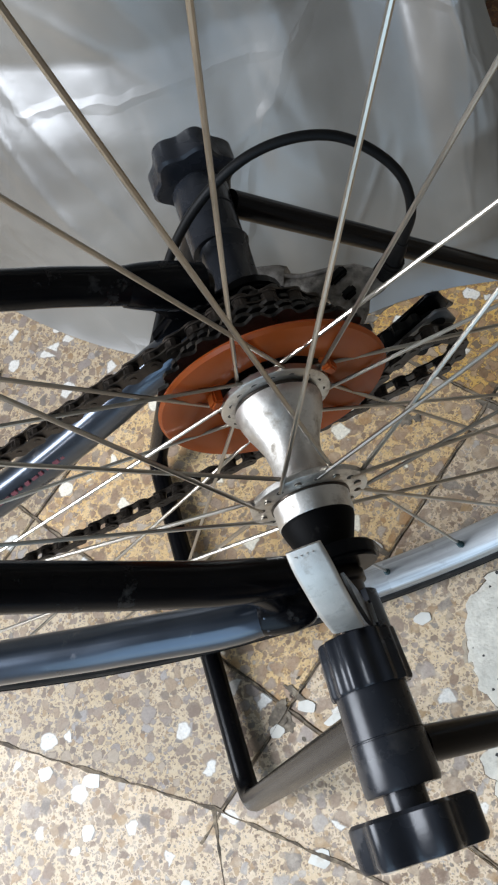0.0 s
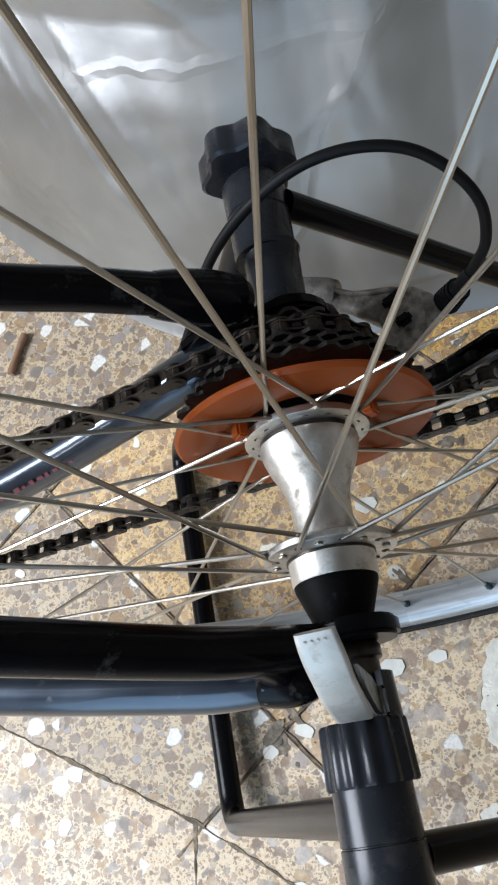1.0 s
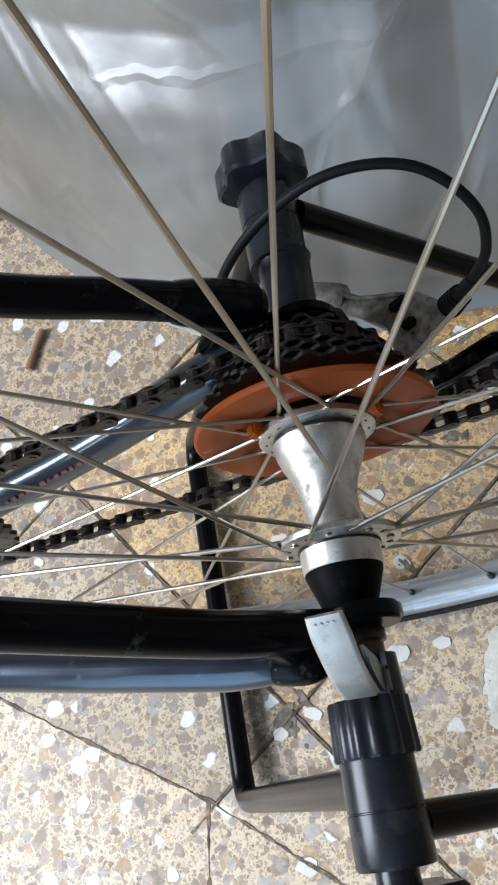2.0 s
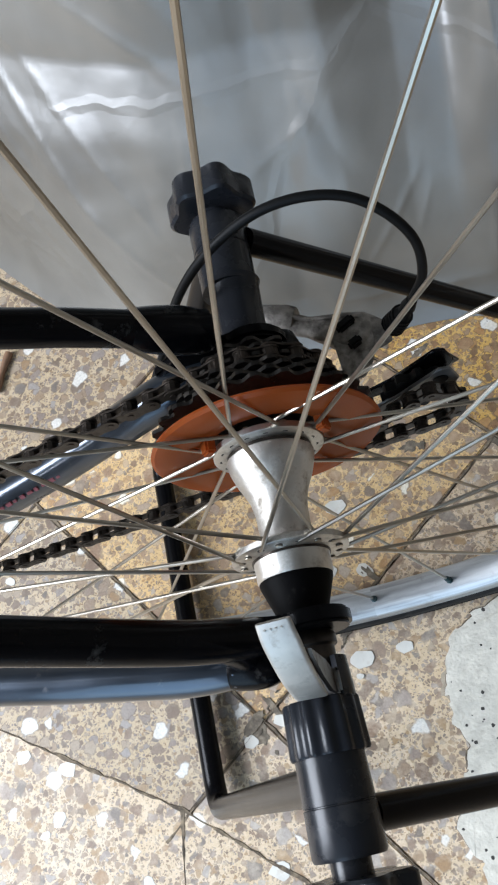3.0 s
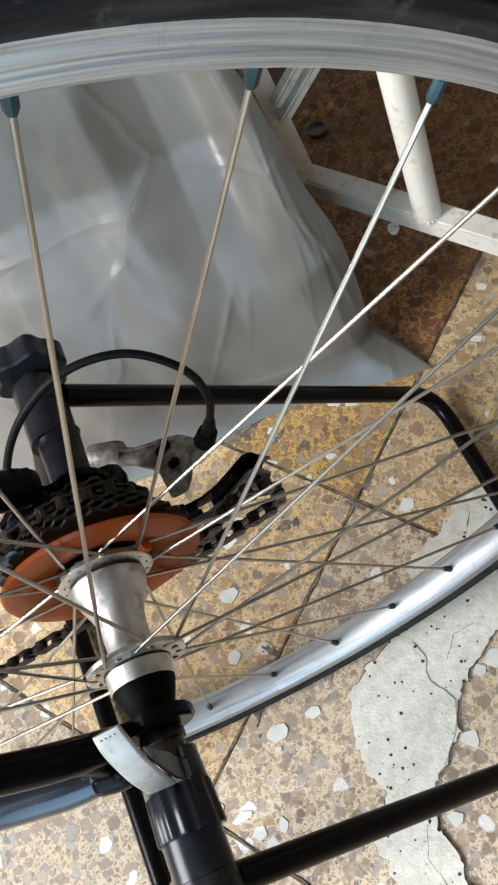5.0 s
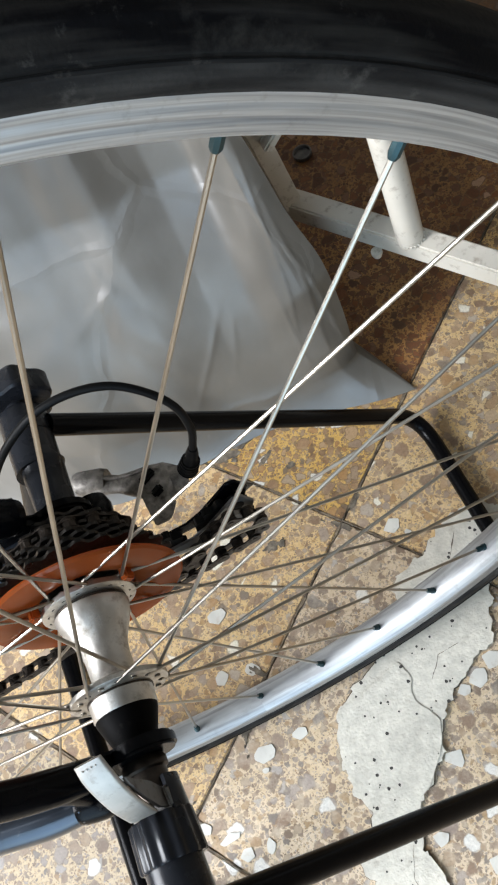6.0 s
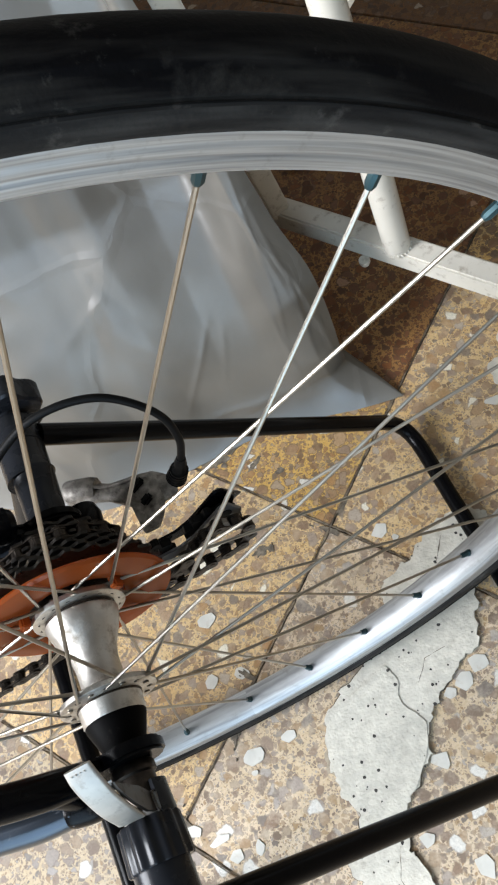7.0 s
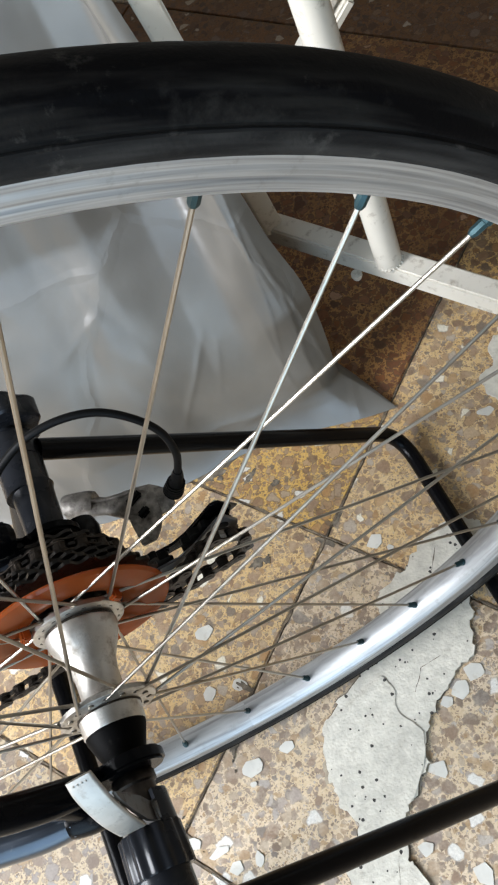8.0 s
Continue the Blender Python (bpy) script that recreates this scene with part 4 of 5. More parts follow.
def clamp(s, out, x):
    """One screw clamp on the axle line. s: side, out: how far its knob stands off the near one's place."""
    def turned(name, prof, n, parent, label="", lobes=0, depth=0.0):
        return part(name, lathe(bmesh.new(), [(s * (y + out), r) for y, r in prof], n, x=x * max(0.0, min(1.0, (prof[0][0] - 0.075) / 0.05)), lobes=lobes, depth=depth), M_PLASTIC, parent, label)
    body = turned("clamp", [(0.1150, 0.006), (0.1150, 0.0142), (0.1380, 0.0146), (0.1383, 0.0141), (0.1387, 0.0141), (0.1390, 0.0147), (0.1560, 0.0150), (0.1575, 0.0144), (0.1575, 0.006)], 40, stand)
    if s < 0:
        turned("grip_collar", [(0.0990, 0.006), (0.0990, 0.0148), (0.1000, 0.0156), (0.1195, 0.0163), (0.1205, 0.0158), (0.1205, 0.006)], 120, body, "ribbed black plastic collar", 14, 0.035)
        # the cup is cut away where the lever passes
        bm = bmesh.new()
        prev = None
        for i in range(13):
            a = radians(-120 + 160 * i / 12)
            cur = [bm.verts.new((r * math.cos(a), y, H + r * math.sin(a))) for y, r in ((-0.0835, 0.0105), (-0.0835, 0.0138), (-0.1000, 0.0145), (-0.1000, 0.0110))]
            if prev:
                skin(bm, prev, cur)
            else:
                bm.faces.new(cur[::-1])
            prev = cur
        bm.faces.new(prev)
        part("cup", bm, M_PLASTIC, body, "cut-away black clamp cup")
    else:
        turned("sleeve", [(0.0790, 0.006), (0.0790, 0.0118), (0.1000, 0.0122), (0.1160, 0.0128), (0.1180, 0.0138), (0.1180, 0.006)], 40, body, "black plastic sleeve")
    turned("screw", [(0.1560, 0.003), (0.1560, 0.0082), (0.1660, 0.0082), (0.1660, 0.003)], 24, body)
    turned("knob", [(0.1640, 0.006), (0.1640, 0.0205), (0.1655, 0.0220), (0.1790, 0.0220), (0.1810, 0.0208), (0.1815, 0.016), (0.1815, 0.004)], 120, body, "six-lobed black plastic knob", 6, 0.12 if s < 0 else 0.085)

clamp(-1, 0.0, -0.002)
clamp(1, -0.0105, -0.003)

# ---- plastic bag ----
def along(table, v):
    """A point on a line of (v, x, y, z) marks, eased between them."""
    for a, b in zip(table, table[1:]):
        if v <= b[0]:
            t = max(0.0, (v - a[0]) / (b[0] - a[0]))
            return Vector(a[1:]).lerp(Vector(b[1:]), t)
    return Vector(table[-1][1:])

def bag():
    base = [(-0.62, 0.86), (-0.355, 0.515), (-0.245, 0.380), (-0.153, 0.298), (-0.066, 0.250), (0.023, 0.244), (0.097, 0.241), (0.150, 0.233)]
    # ridge between the front and the side, and the outer edge of the side with its flat tip on the floor
    ridge_line = [(0.0, 0.2440, 0.1945, 0.002), (0.03, 0.214, 0.219, 0.020), (0.08, 0.187, 0.262, 0.078), (0.14, 0.191, 0.284, 0.137), (0.185, 0.181, 0.301, 0.184), (0.27, 0.170, 0.331, 0.268), (0.35, 0.148, 0.359, 0.345), (0.62, 0.09, 0.46, 0.62)]
    edge_line = [(0.0, 0.2545, 0.203, 0.002), (0.01, 0.246, 0.222, 0.004), (0.02, 0.236, 0.243, 0.006), (0.035, 0.2240, 0.267, 0.010), (0.06, 0.2235, 0.268, 0.036), (0.09, 0.229, 0.288, 0.056), (0.12, 0.234, 0.315, 0.095), (0.15, 0.229, 0.325, 0.125), (0.18, 0.221, 0.333, 0.148), (0.21, 0.219, 0.346, 0.174), (0.25, 0.217, 0.362, 0.205), (0.31, 0.211, 0.380, 0.255), (0.36, 0.204, 0.390, 0.295), (0.62, 0.17, 0.46, 0.60)]
    # thin creases on the front: from (x, z), to (x, z), height and width
    creases = [((0.146, 0.20), (0.105, 0.075), 0.0007, 0.0025), ((0.10, 0.36), (0.146, 0.22), 0.0009, 0.0025), ((0.060, 0.060), (0.118, 0.150), 0.0011, 0.0025),
               ((-0.24, 0.36), (-0.14, 0.08), 0.0026, 0.003), ((-0.27, 0.34), (-0.17, 0.08), 0.0020, 0.003), ((-0.30, 0.30), (-0.22, 0.05), 0.0026, 0.004), ((-0.20, 0.30), (-0.09, 0.10), 0.0018, 0.003), ((-0.36, 0.36), (-0.26, 0.04), 0.0020, 0.003),
               ((-0.20, 0.20), (-0.08, 0.02), 0.0030, 0.006), ((-0.13, 0.30), (-0.03, 0.22), 0.0024, 0.005), ((-0.02, 0.17), (0.045, 0.20), 0.0026, 0.006), ((0.03, 0.045), (0.14, 0.030), 0.0030, 0.006), ((0.10, 0.026), (0.19, 0.045), 0.0026, 0.006)]
    # fine pleats on the side: where they start, how they slant, from and to which height, how proud
    pleats = [(0.10, 2.6, 0.04, 0.30, 0.0012), (0.55, 1.1, 0.03, 0.24, 0.0011), (0.98, -1.6, 0.02, 0.20, 0.0012), (0.70, -0.5, 0.08, 0.36, 0.0009), (0.30, -0.2, 0.02, 0.16, 0.0009)]
    front = smooth_path([(x, y, 0) for x, y in base], 28)
    n_up, height, rows = 170, 0.62, []
    for j in range(n_up + 1):
        z = height * (j / n_up) ** 1.25
        row = []
        near = 0.028 * min(1.0, max(0.0, z - 0.05) / 0.04)
        R, E = [sum((along(table, z + near * s / 2) for s in (-2, -1, 1, 2)), along(table, z)) / 5 for table in (ridge_line, edge_line)]
        # the side is pushed out towards the wheel to shade more floor behind
        swell = 0.085 * min(1.0, z / 0.12)
        R, E = R.lerp(Vector((0.152, -0.164, 0.745)), swell), E.lerp(Vector((0.152, -0.164, 0.745)), swell)
        for i, p in enumerate(front):
            a, b = front[max(i - 1, 0)], front[min(i + 1, len(front) - 1)]
            nrm = Vector(((b - a).y, -(b - a).x, 0)).normalized()
            nrm = nrm.lerp(Vector((-0.18, -0.98, 0)), min(1.0, z / 0.12)).normalized()
            skirt = 0.026 * math.exp(-z / 0.030)
            lean = -0.42 * z + 0.08 * z * z + 0.030 * math.sin(min(1, z / 0.25) * math.pi) - 0.026
            calm = 1 - 0.8 * max(0.0, min(1.0, (p.x - 0.06) / 0.05))
            big = noise.noise(Vector((p.x * 5.0, p.y * 5.0, z * 3.0 + 3))) * 0.020
            mid = noise.noise(Vector((p.x * 15 + z * 2.5, p.y * 15, z * 3.5))) * 0.009 + noise.noise(Vector((p.x * 34 - z * 6, p.y * 34, z * 11))) * 0.0024
            # folds that fan out from where the film is pinched
            fx, fz = p.x + 0.005, z - 0.20
            far = math.hypot(fx, fz) + 1e-6
            fan = noise.noise(Vector((fx / far * 2.6, fz / far * 2.6, 7.3 + far * 1.5))) * 0.0045 * min(1.0, (far / 0.15) ** 1.5) + noise.noise(Vector((fx / far * 6, fz / far * 6, 2.1 + far * 2))) * 0.0016 * min(1.0, (far / 0.14) ** 2)
            mid = mid * 0.25 + fan + 0.0026 * noise.noise(Vector((p.x * 24 + z * 1.5, 4.0, z * 6))) * max(0.0, 1 - abs(p.x - 0.02) / 0.10)
            # facets of crumpled film, long and upright, fading out where it is stretched smooth
            d = noise.voronoi(Vector((p.x * 13 + p.y * 5 + 0.25 * noise.noise(Vector((p.x * 20, z * 20, 1))), z * 5.5 + p.x * 3, 0.4)))[0]
            loose = max(0.0, min(1.0, (0.095 - p.x) / 0.05))
            mid += 0.0046 * loose * (min(0.34, d[1] - d[0]) - 0.17)
            line = 0.0
            q = Vector((p.x, z))
            for s0, s1, hgt, wid in creases:
                u, w = Vector(s0), Vector(s1)
                d = w - u
                t = max(0.0, min(1.0, (q - u).dot(d) / d.length_squared))
                dist = (q - u - d * t).length
                if dist < 0.06:
                    line += hgt * math.exp(-dist / wid) * math.sin(math.pi * (0.10 + 0.8 * t))
            fade = min(1, z / 0.05)
            row.append(p + Vector((0, 0, z + 0.002)) + nrm * (skirt + lean + ((big + mid) * calm + line) * fade))
        # from the front round the soft fold and over the side to its edge, then off behind
        last = row[-1]
        for k in range(1, 33):
            t = k / 32
            bend = last * (1 - t) ** 2 + R * 2 * t * (1 - t) + E * t * t
            row.append(bend.lerp(last.lerp(E, t), 0.45))
        # the film is stretched smooth over the fold
        n = len(front)
        for _ in range(40):
            for i in range(n - 16, n + 18):
                row[i] = row[i] * 0.5 + (row[i - 1] + row[i + 1]) * 0.25
        for k in range(1, 33):
            t, c = k / 32, row[n - 1 + k]
            pleat = sum(h * math.exp(-abs(t - t0 - k0 * z) / 0.022) * max(0.0, math.sin(math.pi * min(1, max(0, (z - z0) / (z1 - z0))))) for t0, k0, z0, z1, h in pleats)
            c += Vector((0.4, -1, 0.3)) * (pleat + noise.noise(c * 26) * 0.0016 * math.sin(math.pi * t))
        for k in range(1, 7):
            t = k / 6
            row.append(E + Vector((-0.10 * t - 0.05 * t * t, 0.30 * t, 0.04 * t)))
        rows.append(row)
    bm = bmesh.new()
    grid = [[bm.verts.new(c) for c in row] for row in rows]
    for r0, r1 in zip(grid, grid[1:]):
        for i in range(len(r0) - 1):
            bm.faces.new((r0[i], r0[i + 1], r1[i + 1], r1[i]))
    ob = part("plastic_bag", bm, M_BAG)
    ob.data.set_sharp_from_angle(angle=radians(70))
    # gathered top
    bm = bmesh.new()
    top, edge = bm.verts.new((-0.05, 0.75, 0.66)), [bm.verts.new(c) for c in rows[-1]]
    for i in range(len(edge) - 1):
        bm.faces.new((edge[i], edge[i + 1], top))
    part("gathered_top", bm, M_BAG, ob)
    return tagged(ob, label="large crumpled cloudy plastic bag standing on the floor", category="plastic bag")

bag()

# ---- white metal frame behind ----
rack = tagged(new("metal_frame"), label="white painted tubular steel furniture frame, chipped", category="furniture frame")
RA, RB = Vector((0.226, 0.420, 0.096)), Vector((0.470, 0.058, 0.096))
part("rail", bar(bmesh.new(), RA, RB, 0.022, 0.024), M_WHITE, rack)
part("post", tube(bmesh.new(), [(0.305, 0.297, 0.104), (0.297, 0.294, 0.30), (0.282, 0.290, 0.60)], 0.0125, 24), M_WHITE, rack)
bm = bmesh.new()
for k in range(22):
    g = 2 * math.pi * k / 22
    c = Vector((0.305 + 0.0126 * math.cos(g), 0.297 + 0.0126 * math.sin(g), 0.1088))
    bmesh.ops.create_icosphere(bm, subdivisions=1, radius=0.0014 + 0.0010 * noise.noise(c * 170), matrix=Matrix.Translation(c))
part("weld_bead", bm, M_WHITE, rack, "lumpy painted weld round the post")
part("plug", tube(bmesh.new(), [(0.277, 0.318, 0.078), (0.277, 0.318, 0.082), (0.277, 0.318, 0.085)], lambda s: 0.0042 if s < 0.3 else 0.0055, 14), M_WHITE, rack, "small white plastic plug under the rail")
part("corner_post", bar(bmesh.new(), (0.232, 0.410, 0.100), (0.190, 0.372, 0.60), 0.020, 0.020, (0, 1, 0)), M_WHITE, rack)
part("brace", bar(bmesh.new(), (0.224, 0.384, 0.205), (0.346, 0.372, 0.325), 0.009, 0.014, (0, 1, 0)), M_WHITE, rack)
part("brace", bar(bmesh.new(), (0.224, 0.386, 0.222), (0.346, 0.374, 0.342), 0.009, 0.012, (0, 1, 0)), M_WHITE, rack)
part("end_post", bar(bmesh.new(), RB + Vector((0.006, -0.008, -0.096)), RB + Vector((0.006, -0.008, 0.5)), 0.022, 0.022, (0, 1, 0)), M_WHITE, rack)

rack.location = (0.004, -0.009, 0)

# ---- floor patch, twig, cap ----
def within(outline, x, y):
    hit, n = False, len(outline)
    for i in range(n):
        (x0, y0), (x1, y1) = outline[i], outline[(i + 1) % n]
        if (y0 > y) != (y1 > y) and x < (x1 - x0) * (y - y0) / (y1 - y0) + x0:
            hit = not hit
    return hit

def cement_patch():
    outline = [(0.248, 0.080), (0.212, 0.075), (0.184, 0.056), (0.154, 0.051), (0.143, 0.041), (0.144, 0.016), (0.097, -0.008), (0.054, -0.032), (0.043, -0.052), (0.034, -0.087), (0.039, -0.114), (0.036, -0.135), (0.018, -0.146), (0.017, -0.172), (0.027, -0.194), (0.035, -0.24), (0.080, -0.24), (0.073, -0.197), (0.067, -0.153), (0.075, -0.130), (0.108, -0.107), (0.134, -0.070), (0.171, -0.048), (0.204, -0.027), (0.214, -0.004), (0.237, 0.020), (0.267, 0.045)]
    pts = []
    for i, p in enumerate(outline):
        q = outline[(i + 1) % len(outline)]
        for s in range(12):
            t = s / 12
            v = Vector((p[0] + (q[0] - p[0]) * t, p[1] + (q[1] - p[1]) * t, 0))
            w = noise.noise_vector(v * 55) * 0.0065 + noise.noise_vector(v * 190) * 0.0042 + noise.noise_vector(v * 520) * 0.0014
            pts.append((v.x + w.x, v.y + w.y, -0.001))
    bm = slab(bmesh.new(), pts, (0, 0, 0.0042))
    mid = Vector((0.12, -0.06, 0))
    rim_pts = []
    for k, p in enumerate(pts):
        a, b = Vector(pts[k - 5]), Vector(pts[(k + 5) % len(pts)])
        nrm = Vector(((b - a).y, -(b - a).x, 0)).normalized()
        w = 0.0030 * min(0.5, noise.noise(Vector(p) * 38) + 0.12)
        rim_pts.append(Vector(p) + nrm * w)
    gap = slab(bmesh.new(), [(v.x, v.y, -0.001) for v in rim_pts], (0, 0, 0.0015))
    smear = []
    for k, p in enumerate(pts):
        a, b = Vector(pts[k - 4]), Vector(pts[(k + 4) % len(pts)])
        nrm = Vector(((b - a).y, -(b - a).x, 0)).normalized()
        smear.append(Vector(p) + nrm * (0.0075 * (noise.noise(Vector(p) * 24 + Vector((3, 1, 0))) + 0.05) + 0.002 * noise.noise(Vector(p) * 260)))
    wash = slab(bmesh.new(), [(v.x, v.y, -0.001) for v in smear], (0, 0, 0.0013))
    ob = tagged(part("cement_patch", bm, M_CEMENT, smooth=False), label="rough pale cement repair patch on the tiles", category="floor patch", kind="structure")
    crust = [(0.054, -0.033), (0.072, -0.030), (0.098, -0.024), (0.116, -0.020), (0.120, -0.033), (0.114, -0.048), (0.118, -0.064), (0.126, -0.074), (0.118, -0.096), (0.092, -0.116), (0.082, -0.122), (0.045, -0.118), (0.035, -0.090), (0.041, -0.054)]
    ring_ = []
    for k, p in enumerate(crust):
        q = crust[(k + 1) % len(crust)]
        for f in range(4):
            v = Vector((p[0] + (q[0] - p[0]) * f / 4, p[1] + (q[1] - p[1]) * f / 4, 0))
            w = noise.noise_vector(v * 70) * 0.004 + noise.noise_vector(v * 210) * 0.002
            ring_.append((v.x + w.x, v.y + w.y, 0.0020))
    top = slab(bmesh.new(), ring_, (0, 0, 0.0022))
    bmesh.ops.bevel(top, geom=[e for e in top.edges if all(v.co.z > 0.004 for v in e.verts)], offset=0.0008, segments=2, affect="EDGES")
    part("upper_crust", top, M_CEMENT, ob, "second raised layer of cement", smooth=False)
    part("smeared_edge", wash, M_SMEAR, ob, "thin grey smear of cement along the edge", smooth=False)
    part("dirty_edge", gap, M_GROUT, ob, "dark dirty gap round the patch", smooth=False)
    rng = random.Random(4)
    inside = 0
    while inside < 110:
        x, y = rng.uniform(0.01, 0.25), rng.uniform(-0.22, 0.07)
        if within(outline, x, y):
            inside += 1
            r = rng.choice((0.0006, 0.0009, 0.0012, 0.0017))
            lift = 0.0044 if within(crust, x, y) else 0.00335
            bm = bmesh.new()
            lo, hi = [], []
            for k in range(8):
                a = 2 * math.pi * k / 8
                rr = r * rng.uniform(0.75, 1.2)
                lo.append(bm.verts.new((x + rr * math.cos(a), y + rr * math.sin(a), 0.0022)))
                hi.append(bm.verts.new((x + rr * 0.9 * math.cos(a), y + rr * 0.9 * math.sin(a), lift)))
            skin(bm, lo, hi)
            bm.faces.new(hi)
            part("pore", bm, M_HOLE, ob)

cement_patch()
bm = tube(bmesh.new(), smooth_path([(-0.330, 0.311, 0.004), (-0.322, 0.331, 0.004), (-0.312, 0.352, 0.004)], 4), lambda s: 0.0038 + 0.0006 * math.sin(9 * s), 10)
tagged(part("twig", bm, M_TWIG), label="short dry brown stick lying on the floor", category="stick")
bm = lathe(bmesh.new(), [(0.0, 0.001), (0.0, 0.0098), (0.0008, 0.0106), (0.0062, 0.0112), (0.0066, 0.0108), (0.0060, 0.0098), (0.0016, 0.0094), (0.0012, 0.001)], 42, x=0.0, z=0.0, lobes=21, depth=0.02)
cap_ob = tagged(part("bottle_cap", bm, M_CAGE), label="small dark metal bottle cap lying open on the floor", category="cap")
cap_ob.matrix_world = Matrix.Translation((0.289, 0.539, 0.0)) @ Matrix.Rotation(radians(90), 4, "X")

# ---- floor tiles and cracks ----
SIDE_PATCH = [(0.385, 0.2287), (0.3615, 0.2111), (0.352, 0.1893), (0.3384, 0.1856), (0.334, 0.1663), (0.340, 0.155), (0.37, 0.15), (0.41, 0.17), (0.42, 0.215)]
A_T = radians(37.3)
E1, E2 = Vector((math.cos(A_T), math.sin(A_T), 0)), Vector((-math.sin(A_T), math.cos(A_T), 0))
P_T, ORIGIN = 0.306, Vector((0.1308, 0.1192, 0))
def tile_mesh(name, material):
    bm = bmesh.new()
    g = 0.0011
    box(bm, (g, g, -0.02), (P_T - g, P_T - g, 0.0))
    top = [e for e in bm.edges if all(v.co.z > -0.001 for v in e.verts)]
    bmesh.ops.bevel(bm, geom=top, offset=0.0009, segments=2, affect="EDGES")
    me = bpy.data.meshes.new(name)
    bm.to_mesh(me)
    bm.free()
    me.materials.append(material)
    return me

kinds = {"beige": tile_mesh("tile_beige", M_TILE), "amber_shaded": tile_mesh("tile_amber_shaded", M_AMBER_SHADED), "dusty": tile_mesh("tile_dusty", M_DUSTY), "ochre": tile_mesh("tile_ochre", M_OCHRE), "sand": tile_mesh("tile_sand", M_SAND), "brown": tile_mesh("tile_brown_shaded", M_BROWN_SHADED)}
rng = random.Random(11)
for i in range(-8, 8):
    for j in range(-8, 8):
        c = ORIGIN + E1 * (P_T * (i + 0.5)) + E2 * (P_T * (j + 0.5))
        if not (X0 + 0.06 < c.x < X1 - 0.06 and Y0 + 0.06 < c.y < Y1 - 0.06):
            continue
        # Amber and brown tiles carry the shade under the white frame in their colour.
        kind = {(0, 0): "amber_shaded", (0, 1): "brown", (1, 0): "amber_shaded", (1, 1): "brown", (0, -1): "sand", (1, -1): "ochre", (-1, 0): "sand", (2, 0): "brown", (2, 1): "brown", (2, -1): "brown", (0, 2): "brown", (1, 2): "brown", (-2, 0): "dusty", (-1, 1): "dusty", (-2, 1): "dusty"}.get((i, j), "beige")
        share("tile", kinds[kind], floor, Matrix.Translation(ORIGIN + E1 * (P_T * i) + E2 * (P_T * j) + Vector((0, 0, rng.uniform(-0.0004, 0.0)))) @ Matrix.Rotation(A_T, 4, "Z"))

# large white marble pieces set in the terrazzo: x, y, half length, half width
MARBLE = [(-0.331, -0.052, 7.7, 6.5), (-0.290, -0.069, 8.5, 6.8), (-0.301, -0.107, 6.8, 7.0), (-0.315, -0.117, 4.7, 3.9), (-0.335, -0.158, 8.3, 6.2), (-0.297, -0.165, 8.0, 6.5), (-0.229, -0.167, 5.3, 6.4), (-0.121, -0.175, 9.7, 7.3),
          (-0.126, -0.080, 6.6, 6.0), (-0.097, -0.069, 8.3, 5.2), (-0.023, -0.036, 9.6, 7.9), (0.013, -0.034, 8.6, 5.2), (-0.028, -0.049, 3.6, 2.7), (-0.048, -0.104, 4.4, 7.3), (-0.079, -0.085, 10.6, 4.8)]
MARBLE += [(-0.069, -0.102, 6.5, 6.0), (0.189, -0.052, 9.3, 8.5), (0.170, -0.060, 9.3, 7.4), (0.155, -0.064, 7.0, 5.1), (0.121, -0.107, 8.7, 8.7), (0.082, -0.155, 7.1, 6.6), (0.115, -0.189, 8.5, 10.3), (0.169, 0.092, 9.5, 7.1),
           (-0.004, 0.034, 8.5, 6.0), (-0.033, 0.040, 7.3, 7.0), (0.323, 0.153, 8.4, 5.4), (-0.016, 0.094, 9.7, 7.0), (-0.331, 0.107, 6.0, 4.4), (0.179, 0.080, 4.2, 3.8)]
rng = random.Random(21)
for x, y, a, b in MARBLE:
    n = rng.randint(5, 7)
    turn, first = rng.uniform(-0.3, 0.3), rng.uniform(0, 6)
    pts = []
    for k in range(n):
        g = first + 2 * math.pi * (k + rng.uniform(-0.3, 0.3)) / n
        w = rng.uniform(0.80, 1.15) * 0.001
        px, py = a * w * math.cos(g), b * w * math.sin(g)
        pts.append((x + px * math.cos(turn) - py * math.sin(turn), y + px * math.sin(turn) + py * math.cos(turn), -0.0030))
    bm = slab(bmesh.new(), pts, (0, 0, 0.0036))
    bmesh.ops.bevel(bm, geom=[e for e in bm.edges if abs(e.verts[0].co.z - e.verts[1].co.z) > 0.001], offset=0.0007, segments=1, affect="EDGES")
    part("marble_piece", bm, M_MARBLE, floor, "white marble piece in the terrazzo", smooth=False)

# a second repair further off
rng = random.Random(6)
pts = []
for a, b in zip(SIDE_PATCH, SIDE_PATCH[1:] + SIDE_PATCH[:1]):
    for k in range(7):
        v = Vector((*a, 0)).lerp(Vector((*b, 0)), k / 7)
        w = noise.noise_vector(v * 60) * 0.005 + noise.noise_vector(v * 220) * 0.003
        pts.append((v.x + w.x, v.y + w.y, -0.001))
tagged(part("cement_patch", slab(bmesh.new(), pts, (0, 0, 0.0035)), M_CEMENT, smooth=False), label="small pale cement repair on a brown tile", category="floor patch", kind="structure")

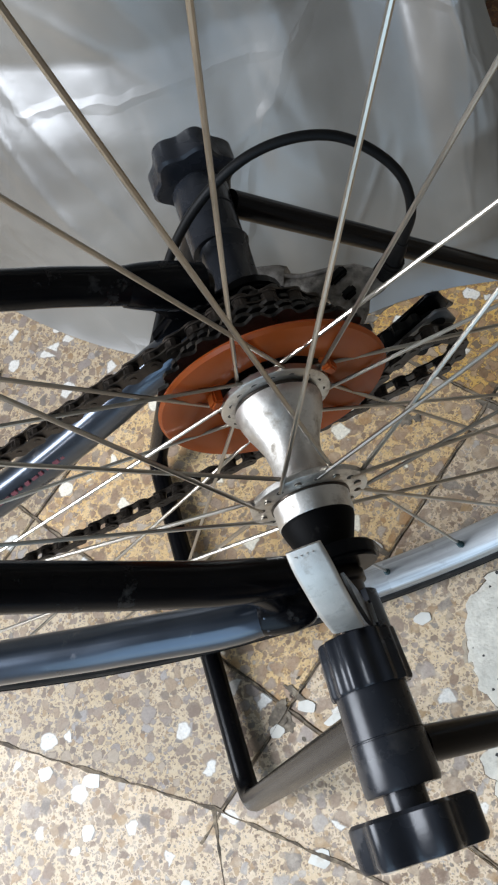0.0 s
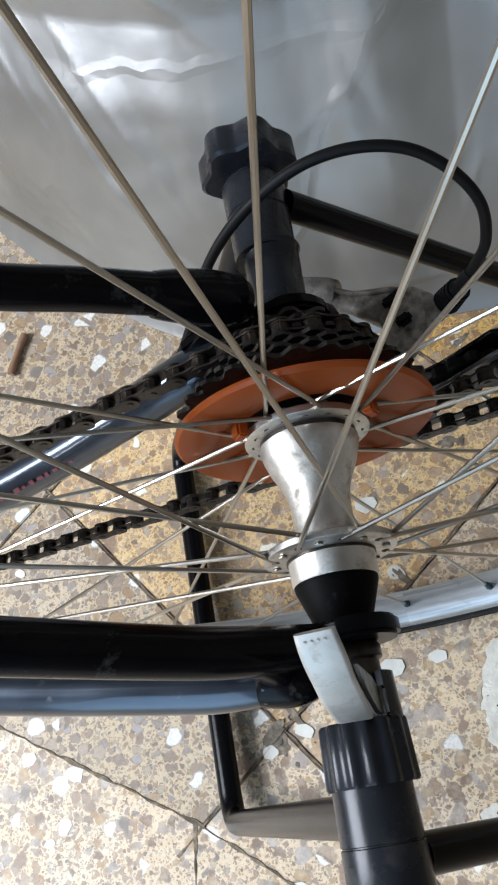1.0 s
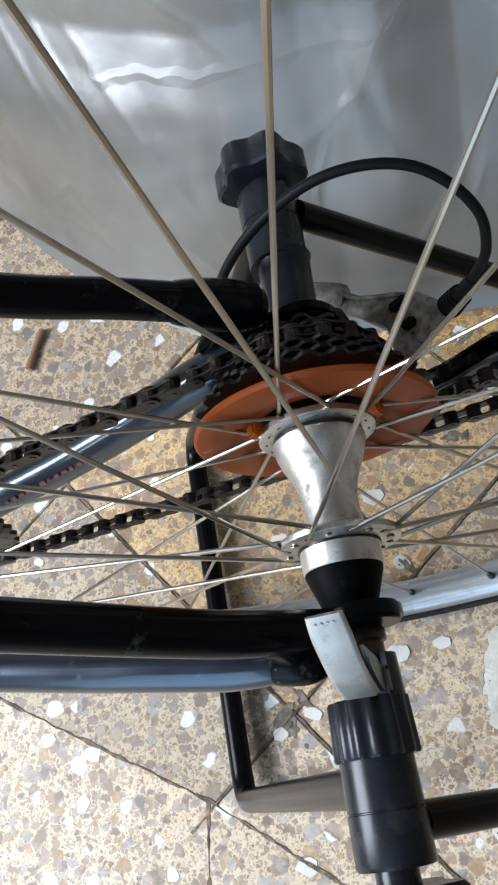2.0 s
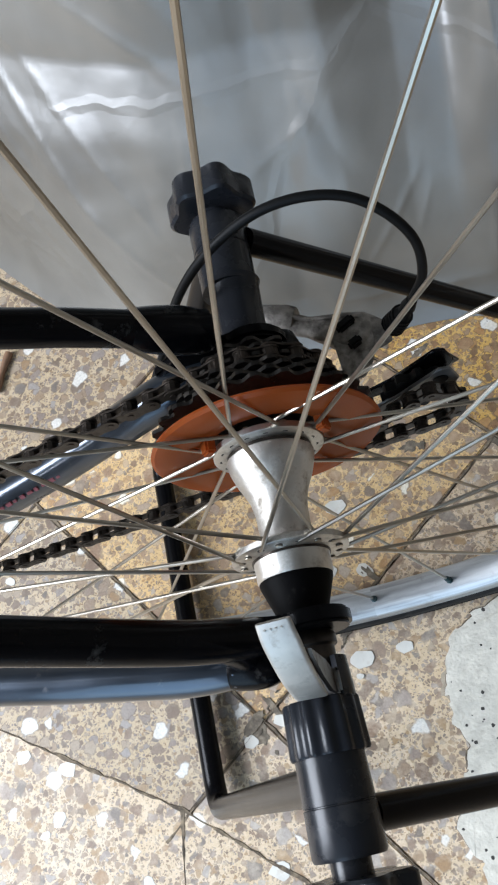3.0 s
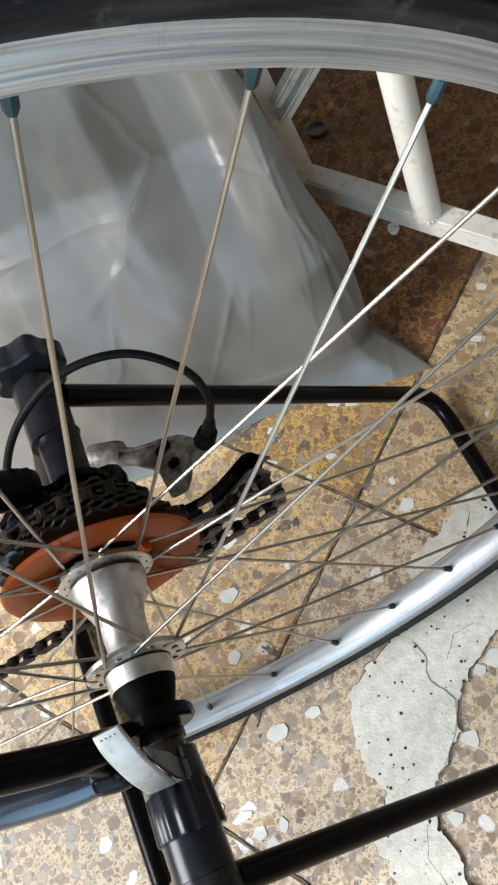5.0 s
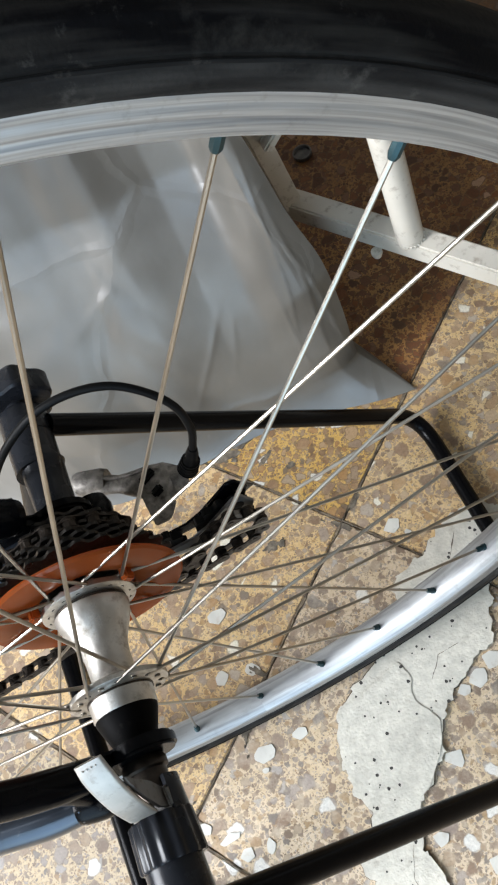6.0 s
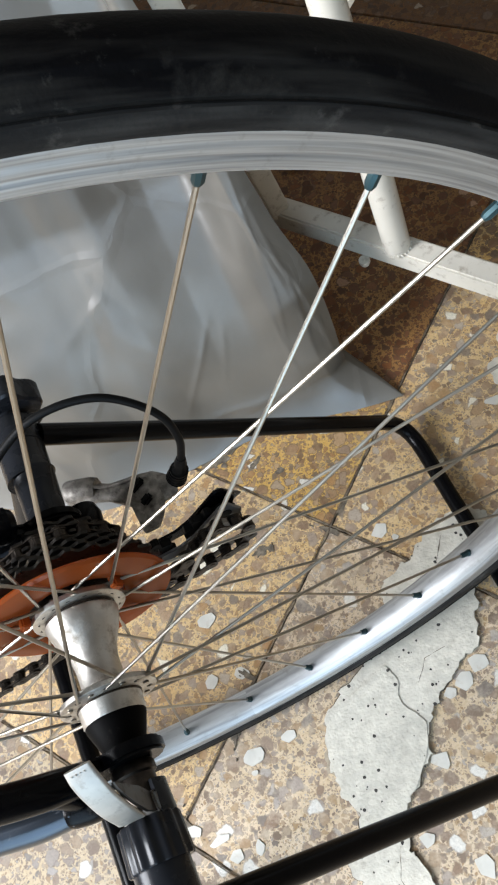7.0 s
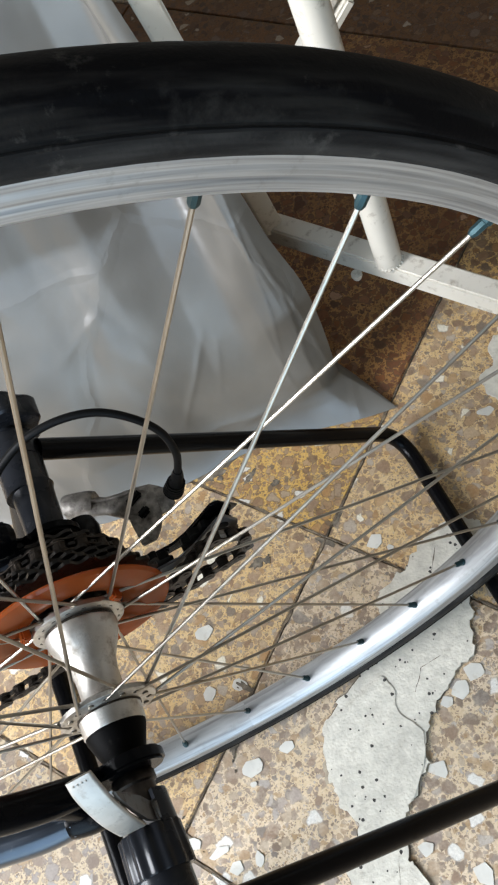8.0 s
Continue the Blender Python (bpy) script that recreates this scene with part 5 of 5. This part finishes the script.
# cut pieces of terrazzo along the walls
bm = bmesh.new()
for lo, hi in (((X0, Y0), (X1, Y0 + 0.28)), ((X0, Y1 - 0.28), (X1, Y1)), ((X0, Y0 + 0.28), (X0 + 0.28, Y1 - 0.28)), ((X1 - 0.28, Y0 + 0.28), (X1, Y1 - 0.28))):
    box(bm, (*lo, -0.0028), (*hi, -0.0010))
part("cut_tile_border", bm, M_TILE, floor, smooth=False)

# cracks that run across the tiles
def crack(pts, width, parent=None, z0=0.0004, wander=0.0013, label="dark dirty crack across a tile"):
    bm = bmesh.new()
    path = []
    for p, q in zip(pts, pts[1:]):
        for k in range(30):
            v = Vector(p).lerp(Vector(q), k / 30)
            path.append(v + noise.noise_vector(v * 90) * wander)
    rows = []
    for a, b in zip(path, path[1:]):
        d = (b - a).normalized()
        w = width * max(0.15, 0.45 + 1.5 * noise.noise(a * 70) + 0.6 * noise.noise(a * 310))
        side_ = Vector((-d.y, d.x, 0)) * w / 2
        rows.append([bm.verts.new((c.x, c.y, z)) for c, z in ((a + side_ * 1.15, -0.001), (a + side_, z0), (a - side_, z0), (a - side_ * 1.15, -0.001))])
    for r0, r1 in zip(rows, rows[1:]):
        skin(bm, r0, r1)
    return part("crack", bm, M_GROUT, parent or floor, label, smooth=False)

# larger cast pieces in front, which meet the tiles along a slanting joint
for field in ([(-0.55, 0.095), (-0.193, -0.119), (-0.206, -0.26), (-0.25, -0.62), (-1.0, -0.62), (-1.0, 0.39)], [(-0.193, -0.119), (0.0, -0.265), (0.35, -0.53), (0.30, -0.62), (-0.25, -0.62), (-0.206, -0.26)]):
    part("tile", slab(bmesh.new(), [(x, y, -0.002) for x, y in field], (0, 0, 0.0023)), M_TILE, floor, smooth=False)
# yellower piece for the lit end of the darkened tile beside the rear derailleur
part("tile", slab(bmesh.new(), [(x, y, -0.002) for x, y in ((0.1310, 0.1212), (0.2425, 0.2062), (0.215, 0.240), (0.160, 0.262), (0.090, 0.270), (0.0050, 0.2865))], (0, 0, 0.0023)), M_YELLOW, floor, smooth=False)
crack([(-0.80, 0.259, 0), (-0.55, 0.095, 0), (-0.368, -0.014, 0), (-0.193, -0.119, 0), (-0.108, -0.182, 0), (0.0, -0.265, 0)], 0.0034, z0=0.0007)
crack([(-0.193, -0.119, 0), (-0.200, -0.180, 0), (-0.206, -0.26, 0)], 0.0030, z0=0.0008)
for k in (-1, 0):
    for step, across in ((E1, E2), (E2, E1)):
        o = ORIGIN + across * (P_T * k)
        line = crack([o + step * (P_T * u) for u in (-1.4, -1, -0.5, 0, 0.5, 1, 1.4)], 0.0024, z0=0.00045 + 0.0001 * (k + 1) + 0.00005 * (step is E1), wander=0.0011, label="dirt packed in the tile joint")
        line.name = "joint_dirt"
patch = bpy.data.objects["cement_patch"]
for line in ([(0.215, 0.060, 0), (0.200, 0.040, 0), (0.203, 0.020, 0)], [(0.150, 0.030, 0), (0.166, 0.022, 0), (0.176, 0.028, 0)], [(0.135, -0.045, 0), (0.150, -0.030, 0), (0.170, -0.028, 0)], [(0.060, -0.150, 0), (0.050, -0.172, 0), (0.056, -0.20, 0)], [(0.224, 0.010, 0), (0.215, 0.022, 0), (0.222, 0.036, 0)]):
    crack(line, 0.0007, patch, 0.0034, label="hairline crack in the cement")

# dirt dried on in the joints and hollows of the floor
def stain(x, y, w, h, turn, seed):
    """A dark smear broken into a main blot and crumbs."""
    r = random.Random(seed)
    bm = bmesh.new()
    for k in range(1 + int(9 * w / 0.03)):
        big = k == 0
        f = 1.0 if big else r.uniform(0.06, 0.25)
        ox, oy = (0, 0) if big else (r.gauss(0, 0.55) * w, r.gauss(0, 0.6) * h)
        n = 44 if big else 9
        lo = []
        for i in range(n):
            a = 2 * math.pi * i / n
            g = 1 + (0.5 * noise.noise(Vector((math.cos(a) * 1.6 + seed, math.sin(a) * 1.6, k))) + 0.22 * noise.noise(Vector((math.cos(a) * 6, math.sin(a) * 6 + seed, k))))
            px, py = ox + math.cos(a) * w / 2 * f * g, oy + math.sin(a) * h / 2 * f * g
            lo.append((x + px * math.cos(turn) - py * math.sin(turn), y + px * math.sin(turn) + py * math.cos(turn), -0.0008))
        slab(bm, lo, (0, 0, 0.0011 + 0.00025 * (seed % 4) + 0.00001 * k))
    return part("dirt_stain", bm, M_STAIN, floor, "dark dried dirt on the tiles", smooth=False)

for k, (x, y, w, h, turn) in enumerate(((-0.122, -0.067, 0.030, 0.010, A_T), (-0.118, -0.075, 0.012, 0.020, 0.4), (-0.104, -0.056, 0.020, 0.006, A_T + 1.5), (0.056, 0.240, 0.034, 0.012, -0.3), (0.081, 0.244, 0.022, 0.010, 0.3), (0.060, 0.130, 0.014, 0.009, 0.2), (0.070, 0.128, 0.008, 0.006, 0.9),
                                        (0.0, 0.030, 0.016, 0.006, A_T + 1.57), (-0.030, -0.010, 0.020, 0.007, A_T + 0.4), (0.128, 0.115, 0.020, 0.006, A_T + 1.57), (0.092, 0.216, 0.018, 0.006, 0.5), (0.112, 0.196, 0.010, 0.006, 0.1), (0.030, 0.252, 0.016, 0.007, -0.4), (0.150, 0.131, 0.016, 0.005, A_T))):
    stain(x, y, w, h, turn, k + 3)
